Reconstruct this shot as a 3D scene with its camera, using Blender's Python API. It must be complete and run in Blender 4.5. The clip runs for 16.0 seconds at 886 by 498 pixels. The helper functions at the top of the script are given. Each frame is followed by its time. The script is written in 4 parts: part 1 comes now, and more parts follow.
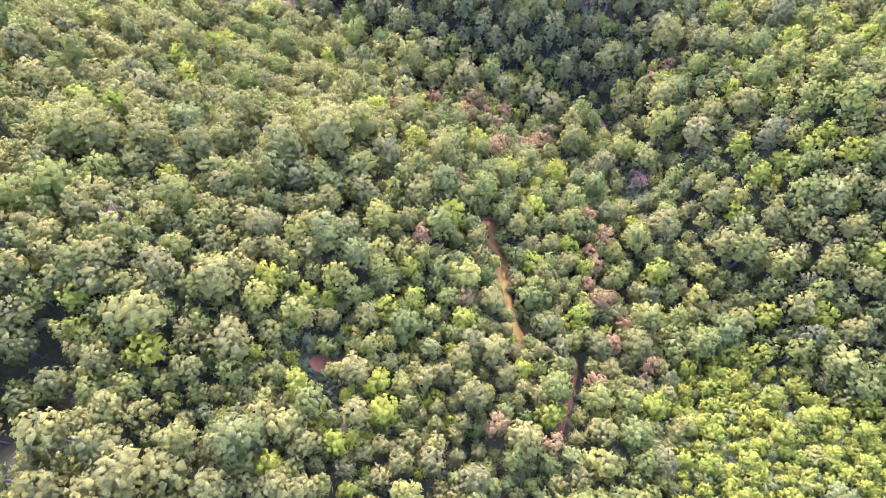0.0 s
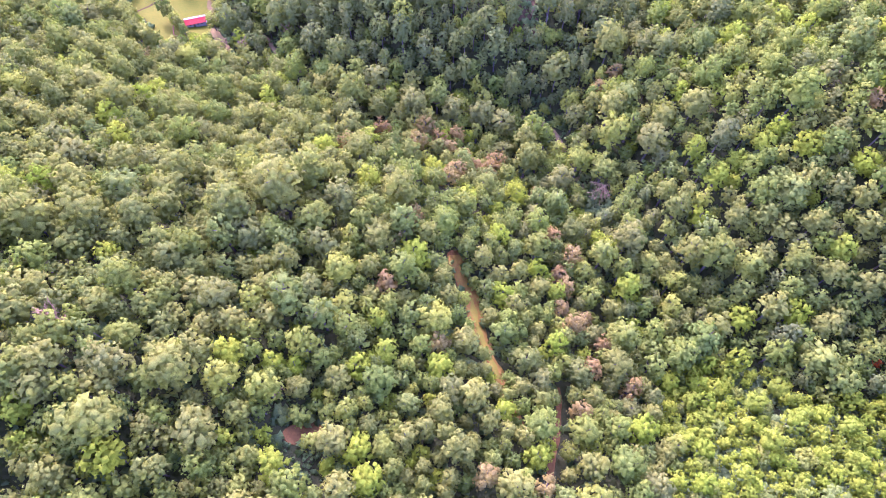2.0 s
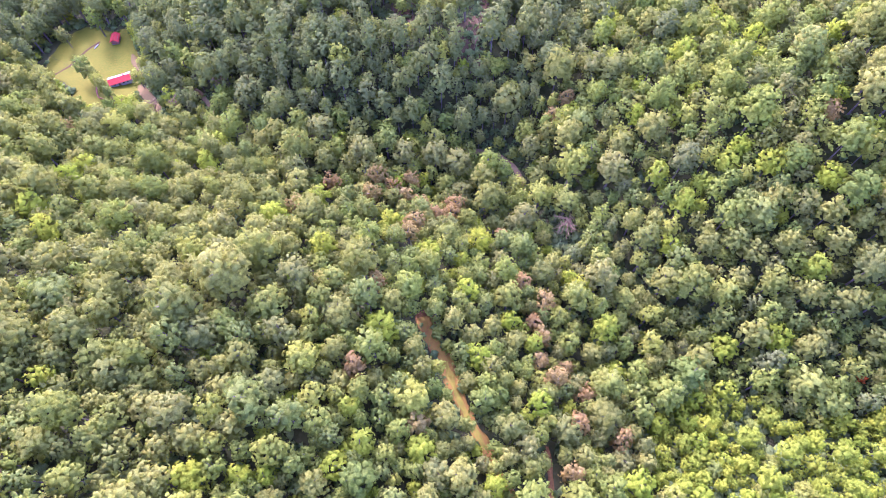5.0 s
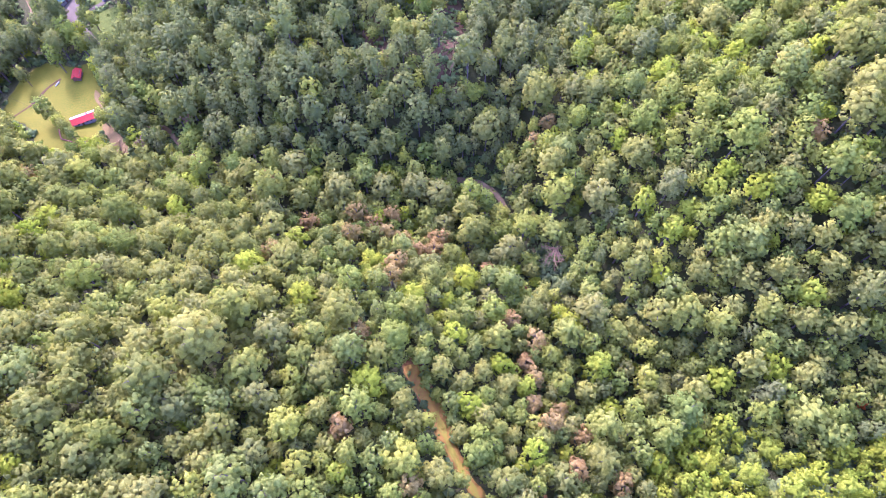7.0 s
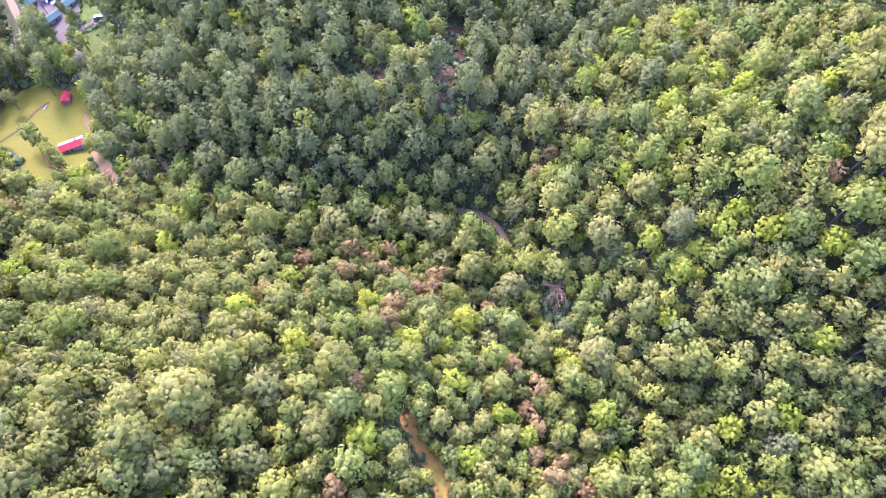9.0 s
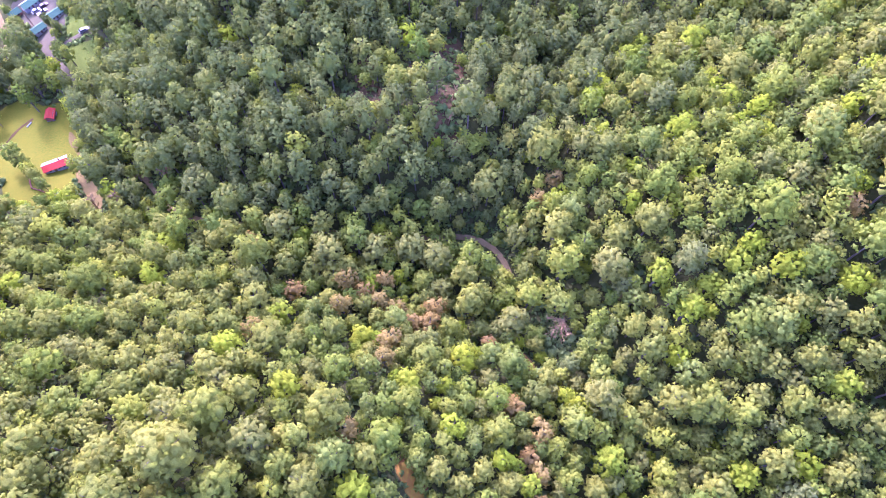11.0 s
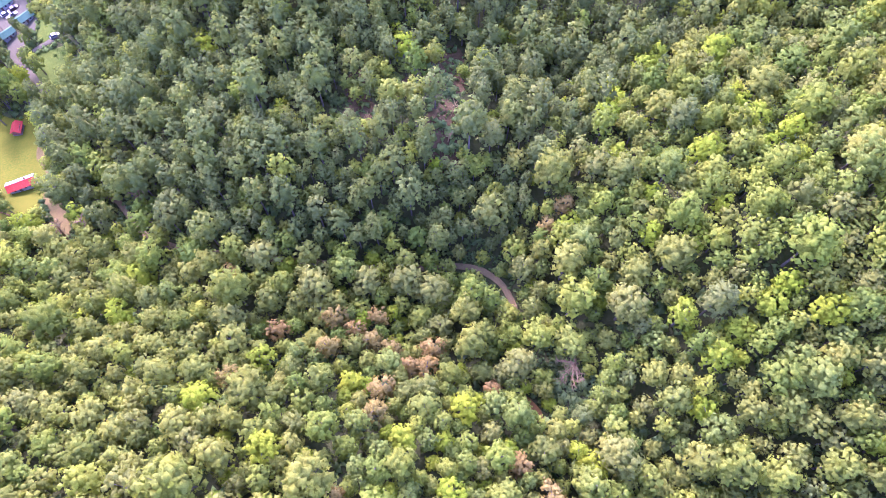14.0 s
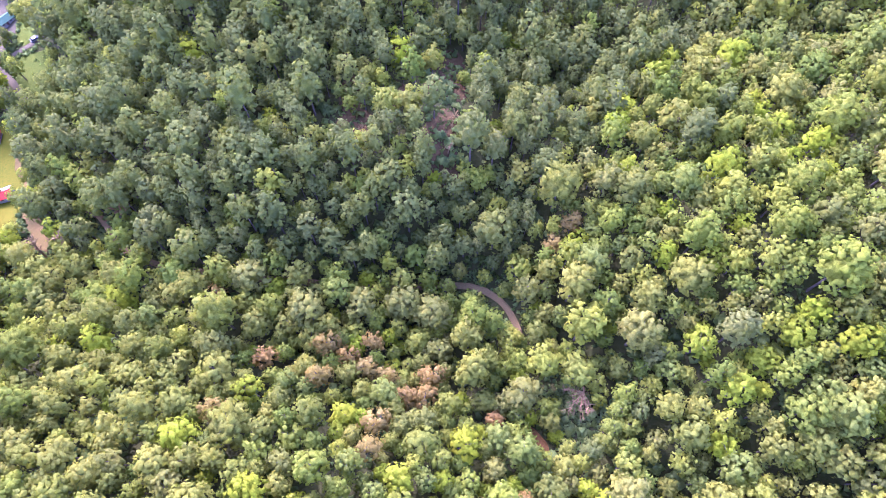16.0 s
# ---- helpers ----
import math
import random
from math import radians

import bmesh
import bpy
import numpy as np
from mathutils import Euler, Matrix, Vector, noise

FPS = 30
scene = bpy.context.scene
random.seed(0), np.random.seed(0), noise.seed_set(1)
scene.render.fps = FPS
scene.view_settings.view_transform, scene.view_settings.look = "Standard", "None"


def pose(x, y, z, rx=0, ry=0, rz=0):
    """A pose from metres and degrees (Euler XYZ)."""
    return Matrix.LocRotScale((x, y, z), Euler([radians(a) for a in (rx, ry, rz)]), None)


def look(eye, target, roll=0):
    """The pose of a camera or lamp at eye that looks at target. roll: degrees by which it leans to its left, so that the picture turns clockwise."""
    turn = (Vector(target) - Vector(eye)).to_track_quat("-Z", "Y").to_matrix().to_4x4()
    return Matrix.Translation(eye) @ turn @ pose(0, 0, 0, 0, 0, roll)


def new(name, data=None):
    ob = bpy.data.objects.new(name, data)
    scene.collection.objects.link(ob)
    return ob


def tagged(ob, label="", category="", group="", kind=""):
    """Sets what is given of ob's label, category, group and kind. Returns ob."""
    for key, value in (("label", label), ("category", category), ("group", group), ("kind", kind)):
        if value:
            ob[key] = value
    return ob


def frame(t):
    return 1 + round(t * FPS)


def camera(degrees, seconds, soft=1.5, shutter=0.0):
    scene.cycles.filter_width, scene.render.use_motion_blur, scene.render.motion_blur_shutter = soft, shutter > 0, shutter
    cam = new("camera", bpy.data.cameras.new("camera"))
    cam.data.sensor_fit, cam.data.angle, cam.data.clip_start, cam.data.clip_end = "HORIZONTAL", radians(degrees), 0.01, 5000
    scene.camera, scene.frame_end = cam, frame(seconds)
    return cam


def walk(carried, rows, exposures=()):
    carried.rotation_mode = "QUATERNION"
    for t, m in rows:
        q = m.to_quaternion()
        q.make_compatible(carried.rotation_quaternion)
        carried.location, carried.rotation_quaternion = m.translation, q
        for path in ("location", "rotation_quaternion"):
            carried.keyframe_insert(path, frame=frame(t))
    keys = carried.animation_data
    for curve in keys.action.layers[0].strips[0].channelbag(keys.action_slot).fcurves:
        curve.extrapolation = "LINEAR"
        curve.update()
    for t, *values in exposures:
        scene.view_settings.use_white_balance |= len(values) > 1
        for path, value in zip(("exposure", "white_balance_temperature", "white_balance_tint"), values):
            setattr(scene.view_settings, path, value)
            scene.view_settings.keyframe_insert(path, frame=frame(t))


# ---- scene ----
cam = camera(72.5, 16.0, soft=0.5)
METRES, EYE, TILT, LEAN, TURN = 110.0, 209.0, -63.36, 0.0, 0.0
ROWS = [
    (0.0, 0.0, 0.0, 0.0, 0.0, -0.0, -0.0),
    (0.5, 0.0012, 0.0143, 0.0276, -0.98, -0.07, 2.06),
    (1.0, 0.0042, 0.0286, 0.0552, -1.98, -0.19, 4.16),
    (1.5, 0.007, 0.0429, 0.0818, -2.71, -0.29, 5.56),
    (2.0, 0.0113, 0.0569, 0.1082, -3.19, -0.4, 6.5),
    (2.5, 0.0158, 0.0716, 0.1351, -3.72, -0.51, 7.48),
    (3.0, 0.0213, 0.086, 0.1619, -4.24, -0.62, 8.5),
    (3.5, 0.0276, 0.1009, 0.1887, -4.75, -0.74, 9.51),
    (4.0, 0.0351, 0.1152, 0.2168, -5.26, -0.92, 10.52),
    (6.5, 0.0841, 0.1874, 0.3563, -7.77, -1.89, 15.39),
    (7.0, 0.0948, 0.2018, 0.3838, -7.86, -1.99, 15.56),
    (7.5, 0.1047, 0.217, 0.4101, -7.89, -2.02, 15.55),
    (8.0, 0.1154, 0.2312, 0.4384, -7.88, -2.13, 15.54),
    (8.5, 0.125, 0.246, 0.4659, -7.9, -2.21, 15.52),
    (9.0, 0.1356, 0.2606, 0.492, -7.89, -2.25, 15.48),
    (11.5, 0.1825, 0.3678, 0.5917, -7.9, -2.51, 15.34),
    (12.0, 0.1911, 0.3947, 0.6071, -7.9, -2.61, 15.32),
    (12.5, 0.1996, 0.4213, 0.622, -7.91, -2.69, 15.3),
    (13.0, 0.2076, 0.4479, 0.6365, -7.91, -2.77, 15.3),
    (13.5, 0.2161, 0.4741, 0.651, -7.9, -2.85, 15.31),
    (14.0, 0.2243, 0.5004, 0.6648, -7.89, -2.95, 15.3),
    (14.5, 0.2329, 0.5265, 0.6781, -7.86, -3.05, 15.31),
    (15.0, 0.2406, 0.552, 0.691, -7.85, -3.12, 15.3),
    (15.5, 0.2485, 0.577, 0.7033, -7.83, -3.15, 15.3),
    (16.0, 0.2541, 0.5978, 0.7121, -7.83, -3.17, 15.29),
]
walk(cam, [(t, pose(0, 0, EYE, TILT, LEAN, TURN) @ pose(METRES * x, METRES * y, METRES * z, 90 + pitch, roll, yaw)) for t, x, y, z, yaw, pitch, roll in ROWS],
     exposures=[(0.0, 3.43, 4920, 89), (6.5, 3.44, 4900, 83), (16.0, 3.55, 4930, 77)])

# ---- sky and sun ----
SUN_ELEVATION, SUN_TURN = 37.0, -12.0   # degrees above the horizon; clockwise from ahead (+y)
sun_way = Vector((math.sin(radians(SUN_TURN)) * math.cos(radians(SUN_ELEVATION)), math.cos(radians(SUN_TURN)) * math.cos(radians(SUN_ELEVATION)), math.sin(radians(SUN_ELEVATION))))
world = bpy.data.worlds.new("sky")
scene.world = world
world.use_nodes = True
sky = world.node_tree.nodes.new("ShaderNodeTexSky")
sky.sky_type, sky.sun_disc = "NISHITA", False
sky.sun_elevation, sky.sun_rotation = radians(SUN_ELEVATION), radians(SUN_TURN)
sky.air_density, sky.dust_density = 1.5, 3.0
world.node_tree.nodes["Background"].inputs["Strength"].default_value = 0.15
world.node_tree.links.new(sky.outputs["Color"], world.node_tree.nodes["Background"].inputs["Color"])
sun = new("sun", bpy.data.lights.new("sun", "SUN"))
sun.data.energy, sun.data.angle, sun.data.color = 0.80, radians(0.6), (1.0, 0.93, 0.70)
sun.matrix_world = look(sun_way * 600, (0, 0, 0))

# ---- lie of the land ----
HILLS = [
    (-140, -30, 74.9, 100), (260, 100, 68.2, 70), (130, 390, 59.7, 70), (190, -80, 34.0, 50), (260, 300, 29.3, 50),
    (-160, 120, 21.5, 50), (20, 290, 20.4, 35), (250, 370, 19.8, 50), (60, -50, 19.4, 35), (30, 360, 16.2, 35),
    (220, -10, 15.1, 25), (230, 230, 14.3, 25), (130, 130, 13.9, 25), (230, 400, 12.9, 25), (80, 310, 12.3, 25),
    (160, 280, 11.3, 25), (-70, 60, 10.5, 18), (20, 110, 9.4, 18), (180, 130, 9.4, 18), (-160, 280, 8.4, 25),
    (-140, 60, 8.4, 25), (-20, 90, 7.6, 25), (-180, 200, 7.6, 25), (50, 210, 6.9, 18),
]
KNOLLS = [
    (4, 193, 7.0, 17), (34, 192, 7.0, 17), (61, 193, 6.0, 15), (124, 190, 7.0, 20),
    (90, 160, 5.6, 18), (0, 220, 5.4, 18), (90, 20, 4.7, 18), (160, 100, 4.5, 18), (160, 10, 4.4, 18),
    (110, 90, 3.6, 18), (-30, 130, 2.6, 18), (-70, 100, 2.6, 18),
]
HOLLOWS = [
    (160, 200, -4.4, 18), (-84, 27, -9.0, 8), (-81, 40, -4.0, 6), (-90, 200, -4.4, 18), (-10, 170, -4.7, 18), (-50, 280, -5.4, 18), (130, 40, -6.9, 18),
    (-70, 240, -7.4, 18), (-170, 400, -8.8, 25), (-90, 380, -9.1, 35), (-50, 190, -12.0, 25), (80, 60, -12.9, 25),
    (-120, 430, -13.4, 35), (120, 220, -16.1, 25), (40, 140, -16.4, 35), (-150, 310, -33.2, 70),
]


def land(x, y):
    """Height of the ground: hills and hollows on a base of 30 m, with rolling country further off."""
    z = 30.0 + 0 * x
    for hx, hy, rise, reach in HILLS + KNOLLS + HOLLOWS:
        z = z + rise * np.exp(-((x - hx) ** 2 + (y - hy) ** 2) / (2.0 * reach * reach))
    away = np.clip((np.hypot(x - 20, y - 160) - 300) / 500, 0, 1)
    return z + away * (60 * np.sin(x / 260 + 0.7) * np.cos(y / 310) + 40 * np.sin((x + y) / 190) + 30)


def height(x, y):
    return float(land(np.float64(x), np.float64(y)))

# ---- materials ----
def material(name, rough=0.8, metal=0.0, spec=0.3):
    m = bpy.data.materials.new(name)
    m.use_nodes = True
    p = m.node_tree.nodes["Principled BSDF"]
    p.inputs["Roughness"].default_value = rough
    p.inputs["Metallic"].default_value = metal
    p.inputs["Specular IOR Level"].default_value = spec
    return m, m.node_tree, p


def node(tree, kind, **values):
    n = tree.nodes.new(kind)
    for key, value in values.items():
        n.inputs[key.replace("_", " ")].default_value = value
    return n


def blend(tree, factor, a, b, kind="MIX"):
    """A colour mix; a and b are colours or sockets, factor a number or a socket."""
    n = tree.nodes.new("ShaderNodeMix")
    n.data_type, n.blend_type = "RGBA", kind
    for socket, value in ((n.inputs[0], factor), (n.inputs[6], a), (n.inputs[7], b)):
        if isinstance(value, bpy.types.NodeSocket):
            tree.links.new(value, socket)
        elif isinstance(value, tuple):
            socket.default_value = (*value, 1.0)
        else:
            socket.default_value = value
    return n.outputs[2]


def grain(tree, scale, detail=4.0, rough=0.6, low=0.35, high=0.65, space="Object"):
    """Noise in metres, stretched between low and high to 0..1."""
    co = tree.nodes.new("ShaderNodeTexCoord")
    n = node(tree, "ShaderNodeTexNoise", Scale=scale, Detail=detail, Roughness=rough)
    tree.links.new(co.outputs[space], n.inputs["Vector"])
    r = tree.nodes.new("ShaderNodeMapRange")
    r.inputs[1].default_value, r.inputs[2].default_value = low, high
    tree.links.new(n.outputs["Fac"], r.inputs[0])
    return r.outputs[0]


def relief(tree, shader, source, strength=0.4, distance=0.1):
    b = node(tree, "ShaderNodeBump", Strength=strength, Distance=distance)
    tree.links.new(source, b.inputs["Height"])
    tree.links.new(b.outputs["Normal"], shader.inputs["Normal"])


def mottled(name, a, b, c, scale, fine, rough=0.9, metal=0.0, spec=0.06, bump=0.4, depth=0.05):
    """A surface of two colours in patches of 1/scale metres, with a third in a finer grain."""
    m, tree, p = material(name, rough, metal, spec)
    col = blend(tree, grain(tree, scale), a, b)
    fine_grain = grain(tree, fine, 6.0, 0.7)
    tree.links.new(blend(tree, fine_grain, col, c), p.inputs["Base Color"])
    relief(tree, p, fine_grain, bump, depth)
    return m


def leaves(name, tones, joined=False, shine=0.02, through_leaf=0.45):
    """Foliage: three tones picked tree by tree, changed a little leaf by leaf and limb by limb; light passes through."""
    m, tree, p = material(name, 0.8, 0.0, shine)
    if joined:
        pick = tree.nodes.new("ShaderNodeAttribute")
        pick.attribute_name = "tint"
        fac = pick.outputs["Fac"]
    else:
        pick = tree.nodes.new("ShaderNodeObjectInfo")
        fac = pick.outputs["Random"]
    ramp = tree.nodes.new("ShaderNodeValToRGB")
    ramp.color_ramp.elements[0].color, ramp.color_ramp.elements[1].color = (*tones[0], 1), (*tones[-1], 1)
    for i, tone in enumerate(tones[1:-1]):
        ramp.color_ramp.elements.new((i + 1) / (len(tones) - 1)).color = (*tone, 1)
    tree.links.new(fac, ramp.inputs["Fac"])
    geo = tree.nodes.new("ShaderNodeNewGeometry")
    shade = tree.nodes.new("ShaderNodeMapRange")
    shade.inputs[3].default_value, shade.inputs[4].default_value = 0.91, 1.09
    tree.links.new(geo.outputs["Random Per Island"], shade.inputs[0])
    col = blend(tree, 1.0, ramp.outputs["Color"], shade.outputs[0], "MULTIPLY")
    warm = blend(tree, 1.0, col, (1.18, 1.08, 0.68), "MULTIPLY")
    col = blend(tree, grain(tree, 0.45, 3.0, 0.5, 0.42, 0.75), col, warm)
    # Noise mottles the leaf colour; dark flecks paint in shaded gaps between leaves.
    fleck = tree.nodes.new("ShaderNodeMapRange")
    fleck.inputs[3].default_value, fleck.inputs[4].default_value = 0.74, 1.18
    fine = grain(tree, 3.1, 5.0, 0.85, 0.36, 0.64)
    tree.links.new(fine, fleck.inputs[0])
    col = blend(tree, 1.0, col, fleck.outputs[0], "MULTIPLY")
    tree.links.new(col, p.inputs["Base Color"])
    relief(tree, p, fine, 0.6, 0.12)
    t = tree.nodes.new("ShaderNodeBsdfTranslucent")
    tree.links.new(blend(tree, 1.0, col, (1.15, 1.30, 0.60), "MULTIPLY"), t.inputs["Color"])
    mix = tree.nodes.new("ShaderNodeMixShader")
    mix.inputs[0].default_value = through_leaf
    tree.links.new(p.outputs[0], mix.inputs[1])
    tree.links.new(t.outputs[0], mix.inputs[2])
    tree.links.new(mix.outputs[0], tree.nodes["Material Output"].inputs["Surface"])
    return m


TONES = {
    "oak": ((0.165, 0.188, 0.034), (0.205, 0.226, 0.038), (0.222, 0.238, 0.044), (0.180, 0.218, 0.030), (0.146, 0.172, 0.035)),
    "ash": ((0.164, 0.186, 0.043), (0.196, 0.212, 0.047), (0.146, 0.176, 0.038)),
    "maple": ((0.118, 0.172, 0.028), (0.194, 0.244, 0.032), (0.152, 0.198, 0.040), (0.255, 0.284, 0.034), (0.134, 0.188, 0.030)),
    # Poplar: darker and bluer, with the far slope's shade and haze mixed in.
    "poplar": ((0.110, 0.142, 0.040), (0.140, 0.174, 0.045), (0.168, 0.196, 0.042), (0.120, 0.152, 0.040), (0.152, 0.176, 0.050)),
    "young": ((0.190, 0.262, 0.014), (0.250, 0.308, 0.016), (0.206, 0.264, 0.020), (0.256, 0.300, 0.016)),
    "brown": ((0.250, 0.178, 0.050), (0.268, 0.208, 0.058), (0.226, 0.190, 0.048), (0.245, 0.160, 0.048)),
    "red": ((0.42, 0.085, 0.018), (0.38, 0.11, 0.02)),
}
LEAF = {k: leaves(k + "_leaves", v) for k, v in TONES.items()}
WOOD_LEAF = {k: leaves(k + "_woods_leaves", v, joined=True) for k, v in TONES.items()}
SHRUB_LEAF = leaves("shrub_leaves", ((0.095, 0.145, 0.048), (0.130, 0.190, 0.056), (0.165, 0.225, 0.060)), joined=True)
BARK = mottled("bark", (0.13, 0.105, 0.08), (0.20, 0.17, 0.135), (0.07, 0.06, 0.05), 0.7, 6.0, bump=0.8)
BLEACHED = mottled("bleached_wood", (0.250, 0.170, 0.068), (0.300, 0.208, 0.089), (0.190, 0.125, 0.052), 0.8, 5.0)
LITTER = mottled("leaf_litter", (0.040, 0.046, 0.011), (0.028, 0.044, 0.008), (0.050, 0.050, 0.016), 0.16, 1.7, bump=0.8, depth=0.15)
SLOPE_SOIL = mottled("slope_litter", (0.078, 0.050, 0.018), (0.054, 0.040, 0.013), (0.096, 0.062, 0.024), 0.3, 1.7, bump=0.8, depth=0.15)
DARK_SOIL = mottled("ditch_soil", (0.054, 0.028, 0.014), (0.040, 0.024, 0.012), (0.070, 0.040, 0.020), 0.5, 2.5, bump=0.6)
RED_SOIL = mottled("red_soil", (0.142, 0.066, 0.017), (0.104, 0.052, 0.014), (0.162, 0.084, 0.022), 0.5, 2.5, bump=0.6)
TRACK = mottled("clay_track", (0.225, 0.122, 0.020), (0.165, 0.080, 0.021), (0.205, 0.143, 0.016), 0.30, 1.2, bump=0.6)
TRACK_GRASS = mottled("track_grass", (0.212, 0.186, 0.015), (0.236, 0.140, 0.020), (0.158, 0.174, 0.015), 0.7, 2.2, bump=0.7)
GRAVEL_ROAD = mottled("gravel_road", (0.158, 0.110, 0.040), (0.117, 0.083, 0.030), (0.184, 0.133, 0.052), 0.5, 3.5, bump=0.5)
TRODDEN = mottled("trodden_earth", (0.111, 0.076, 0.023), (0.081, 0.073, 0.015), (0.132, 0.092, 0.029), 0.4, 2.2, bump=0.5)
GRAVEL_LOT = mottled("gravel_lot", (0.081, 0.071, 0.039), (0.096, 0.083, 0.047), (0.067, 0.058, 0.033), 0.12, 2.0, bump=0.4)
MOWN = mottled("mown_grass", (0.079, 0.088, 0.004), (0.054, 0.073, 0.004), (0.101, 0.092, 0.006), 0.10, 1.5, bump=0.5)
ROUGH_GRASS = mottled("rough_grass", (0.070, 0.100, 0.010), (0.100, 0.122, 0.012), (0.052, 0.080, 0.009), 0.25, 1.4, bump=0.8, depth=0.2)
RED_ROOF = mottled("red_metal_roof", (0.336, 0.029, 0.015), (0.296, 0.024, 0.012), (0.368, 0.046, 0.024), 0.6, 2.5, rough=0.65, spec=0.15, bump=0.1)
WHITE_ROOF = mottled("white_metal_roof", (0.27, 0.265, 0.26), (0.25, 0.245, 0.24), (0.30, 0.295, 0.29), 0.6, 2.5, rough=0.6, spec=0.2, bump=0.1)
TEAL_ROOF = mottled("teal_metal_roof", (0.046, 0.112, 0.060), (0.040, 0.098, 0.054), (0.062, 0.124, 0.070), 0.6, 2.5, rough=0.7, spec=0.12, bump=0.1)
SIDING = mottled("white_siding", (0.27, 0.265, 0.26), (0.24, 0.235, 0.23), (0.31, 0.305, 0.30), 0.8, 4.0, bump=0.15)
BROWN_WOOD = mottled("weathered_boards", (0.12, 0.070, 0.050), (0.15, 0.088, 0.064), (0.09, 0.055, 0.040), 0.9, 5.0)
RED_WOOD = mottled("red_boards", (0.22, 0.080, 0.062), (0.18, 0.066, 0.052), (0.25, 0.11, 0.08), 0.9, 5.0)
GREY_STEEL = mottled("grey_steel", (0.16, 0.16, 0.165), (0.13, 0.13, 0.135), (0.19, 0.19, 0.195), 0.8, 5.0, rough=0.5, metal=0.5)
RUBBER = mottled("tyre_rubber", (0.03, 0.03, 0.03), (0.04, 0.04, 0.04), (0.05, 0.05, 0.05), 2.0, 9.0)
DARK_GLASS, _tree, _p = material("window_glass", 0.08, 0.0, 0.6)
_p.inputs["Base Color"].default_value = (0.03, 0.04, 0.05, 1)


def car_paint(name, col):
    m, tree, p = material(name, 0.45, 0.1, 0.25)
    tree.links.new(blend(tree, grain(tree, 3.0), col, tuple(0.85 * v for v in col)), p.inputs["Base Color"])
    return m


# ---- mesh helpers ----
def put_mesh(name, verts, tris, mat, tint=None, smooth=True, normals=None):
    """One mesh of triangles from arrays; tint: a value a vertex for the foliage's tone; normals: a rounded form's own."""
    me = bpy.data.meshes.new(name)
    verts, tris = np.asarray(verts, np.float32), np.asarray(tris, np.int32)
    me.vertices.add(len(verts))
    me.vertices.foreach_set("co", verts.ravel())
    me.loops.add(tris.size)
    me.loops.foreach_set("vertex_index", tris.ravel())
    me.polygons.add(len(tris))
    me.polygons.foreach_set("loop_start", np.arange(0, tris.size, 3, dtype=np.int32))
    if tint is not None:
        me.attributes.new("tint", "FLOAT", "POINT").data.foreach_set("value", np.asarray(tint, np.float32))
    me.polygons.foreach_set("use_smooth", np.full(len(tris), smooth))
    me.update(calc_edges=True)
    if normals is not None:
        me.attributes.new("custom_normal", "FLOAT_VECTOR", "POINT").data.foreach_set("vector", np.asarray(normals, np.float32).ravel())
    me.materials.append(mat)
    return me


def part(name, bm, mat, parent=None, label=""):
    """Links a bmesh as one mesh object under a thing or a part."""
    me = bpy.data.meshes.new(name)
    bm.to_mesh(me)
    bm.free()
    me.materials.append(mat)
    ob = new(name, me)
    ob.parent = parent
    return tagged(ob, label)


def box(bm, size, at=(0, 0, 0), turn=0.0, bevel=0.0):
    made = bmesh.ops.create_cube(bm, size=1.0, matrix=pose(*at, 0, 0, turn) @ Matrix.Diagonal((*size, 1)))
    if bevel:
        edges = list({e for v in made["verts"] for e in v.link_edges})
        bmesh.ops.bevel(bm, geom=edges, offset=bevel, segments=1, affect="EDGES")
    return bm


def boxes(*items):
    bm = bmesh.new()
    for item in items:
        box(bm, *item)
    return bm


def prism(outline, y0, y1):
    """A solid with the given x, z outline between two y."""
    bm = bmesh.new()
    a = [bm.verts.new((x, y0, z)) for x, z in outline]
    b = [bm.verts.new((x, y1, z)) for x, z in outline]
    n = len(outline)
    bm.faces.new(a)
    bm.faces.new(b[::-1])
    for i in range(n):
        bm.faces.new((a[i], b[i], b[(i + 1) % n], a[(i + 1) % n]))
    bmesh.ops.recalc_face_normals(bm, faces=bm.faces)
    return bm


def thing(name, at, turn=0.0, label="", category="", group=""):
    ob = new(name)
    ob.matrix_basis = pose(*at, 0, 0, turn)
    return tagged(ob, label, category, group)


def tube(verts, tris, a, b, ra, rb, sides=6):
    """Appends a tapered limb from a to b to the lists."""
    a, b = Vector(a), Vector(b)
    turn = (b - a).to_track_quat("Z", "Y").to_matrix()
    start = len(verts)
    for centre, radius in ((a, ra), (b, rb)):
        for i in range(sides):
            ang = 2 * math.pi * i / sides
            verts.append(centre + turn @ Vector((radius * math.cos(ang), radius * math.sin(ang), 0)))
    for i in range(sides):
        j = (i + 1) % sides
        tris += [(start + i, start + j, start + sides + j), (start + i, start + sides + j, start + sides + i)]


# ---- ground ----
def spread(low, high, step, reach):
    """Grid lines: even between low and high, then wider and wider out to reach."""
    lines = list(np.arange(low, high + 0.1, step))
    gap = step
    while lines[-1] < reach:
        gap *= 1.3
        lines.append(lines[-1] + gap)
        lines.insert(0, lines[0] - gap)
    return np.array(lines)


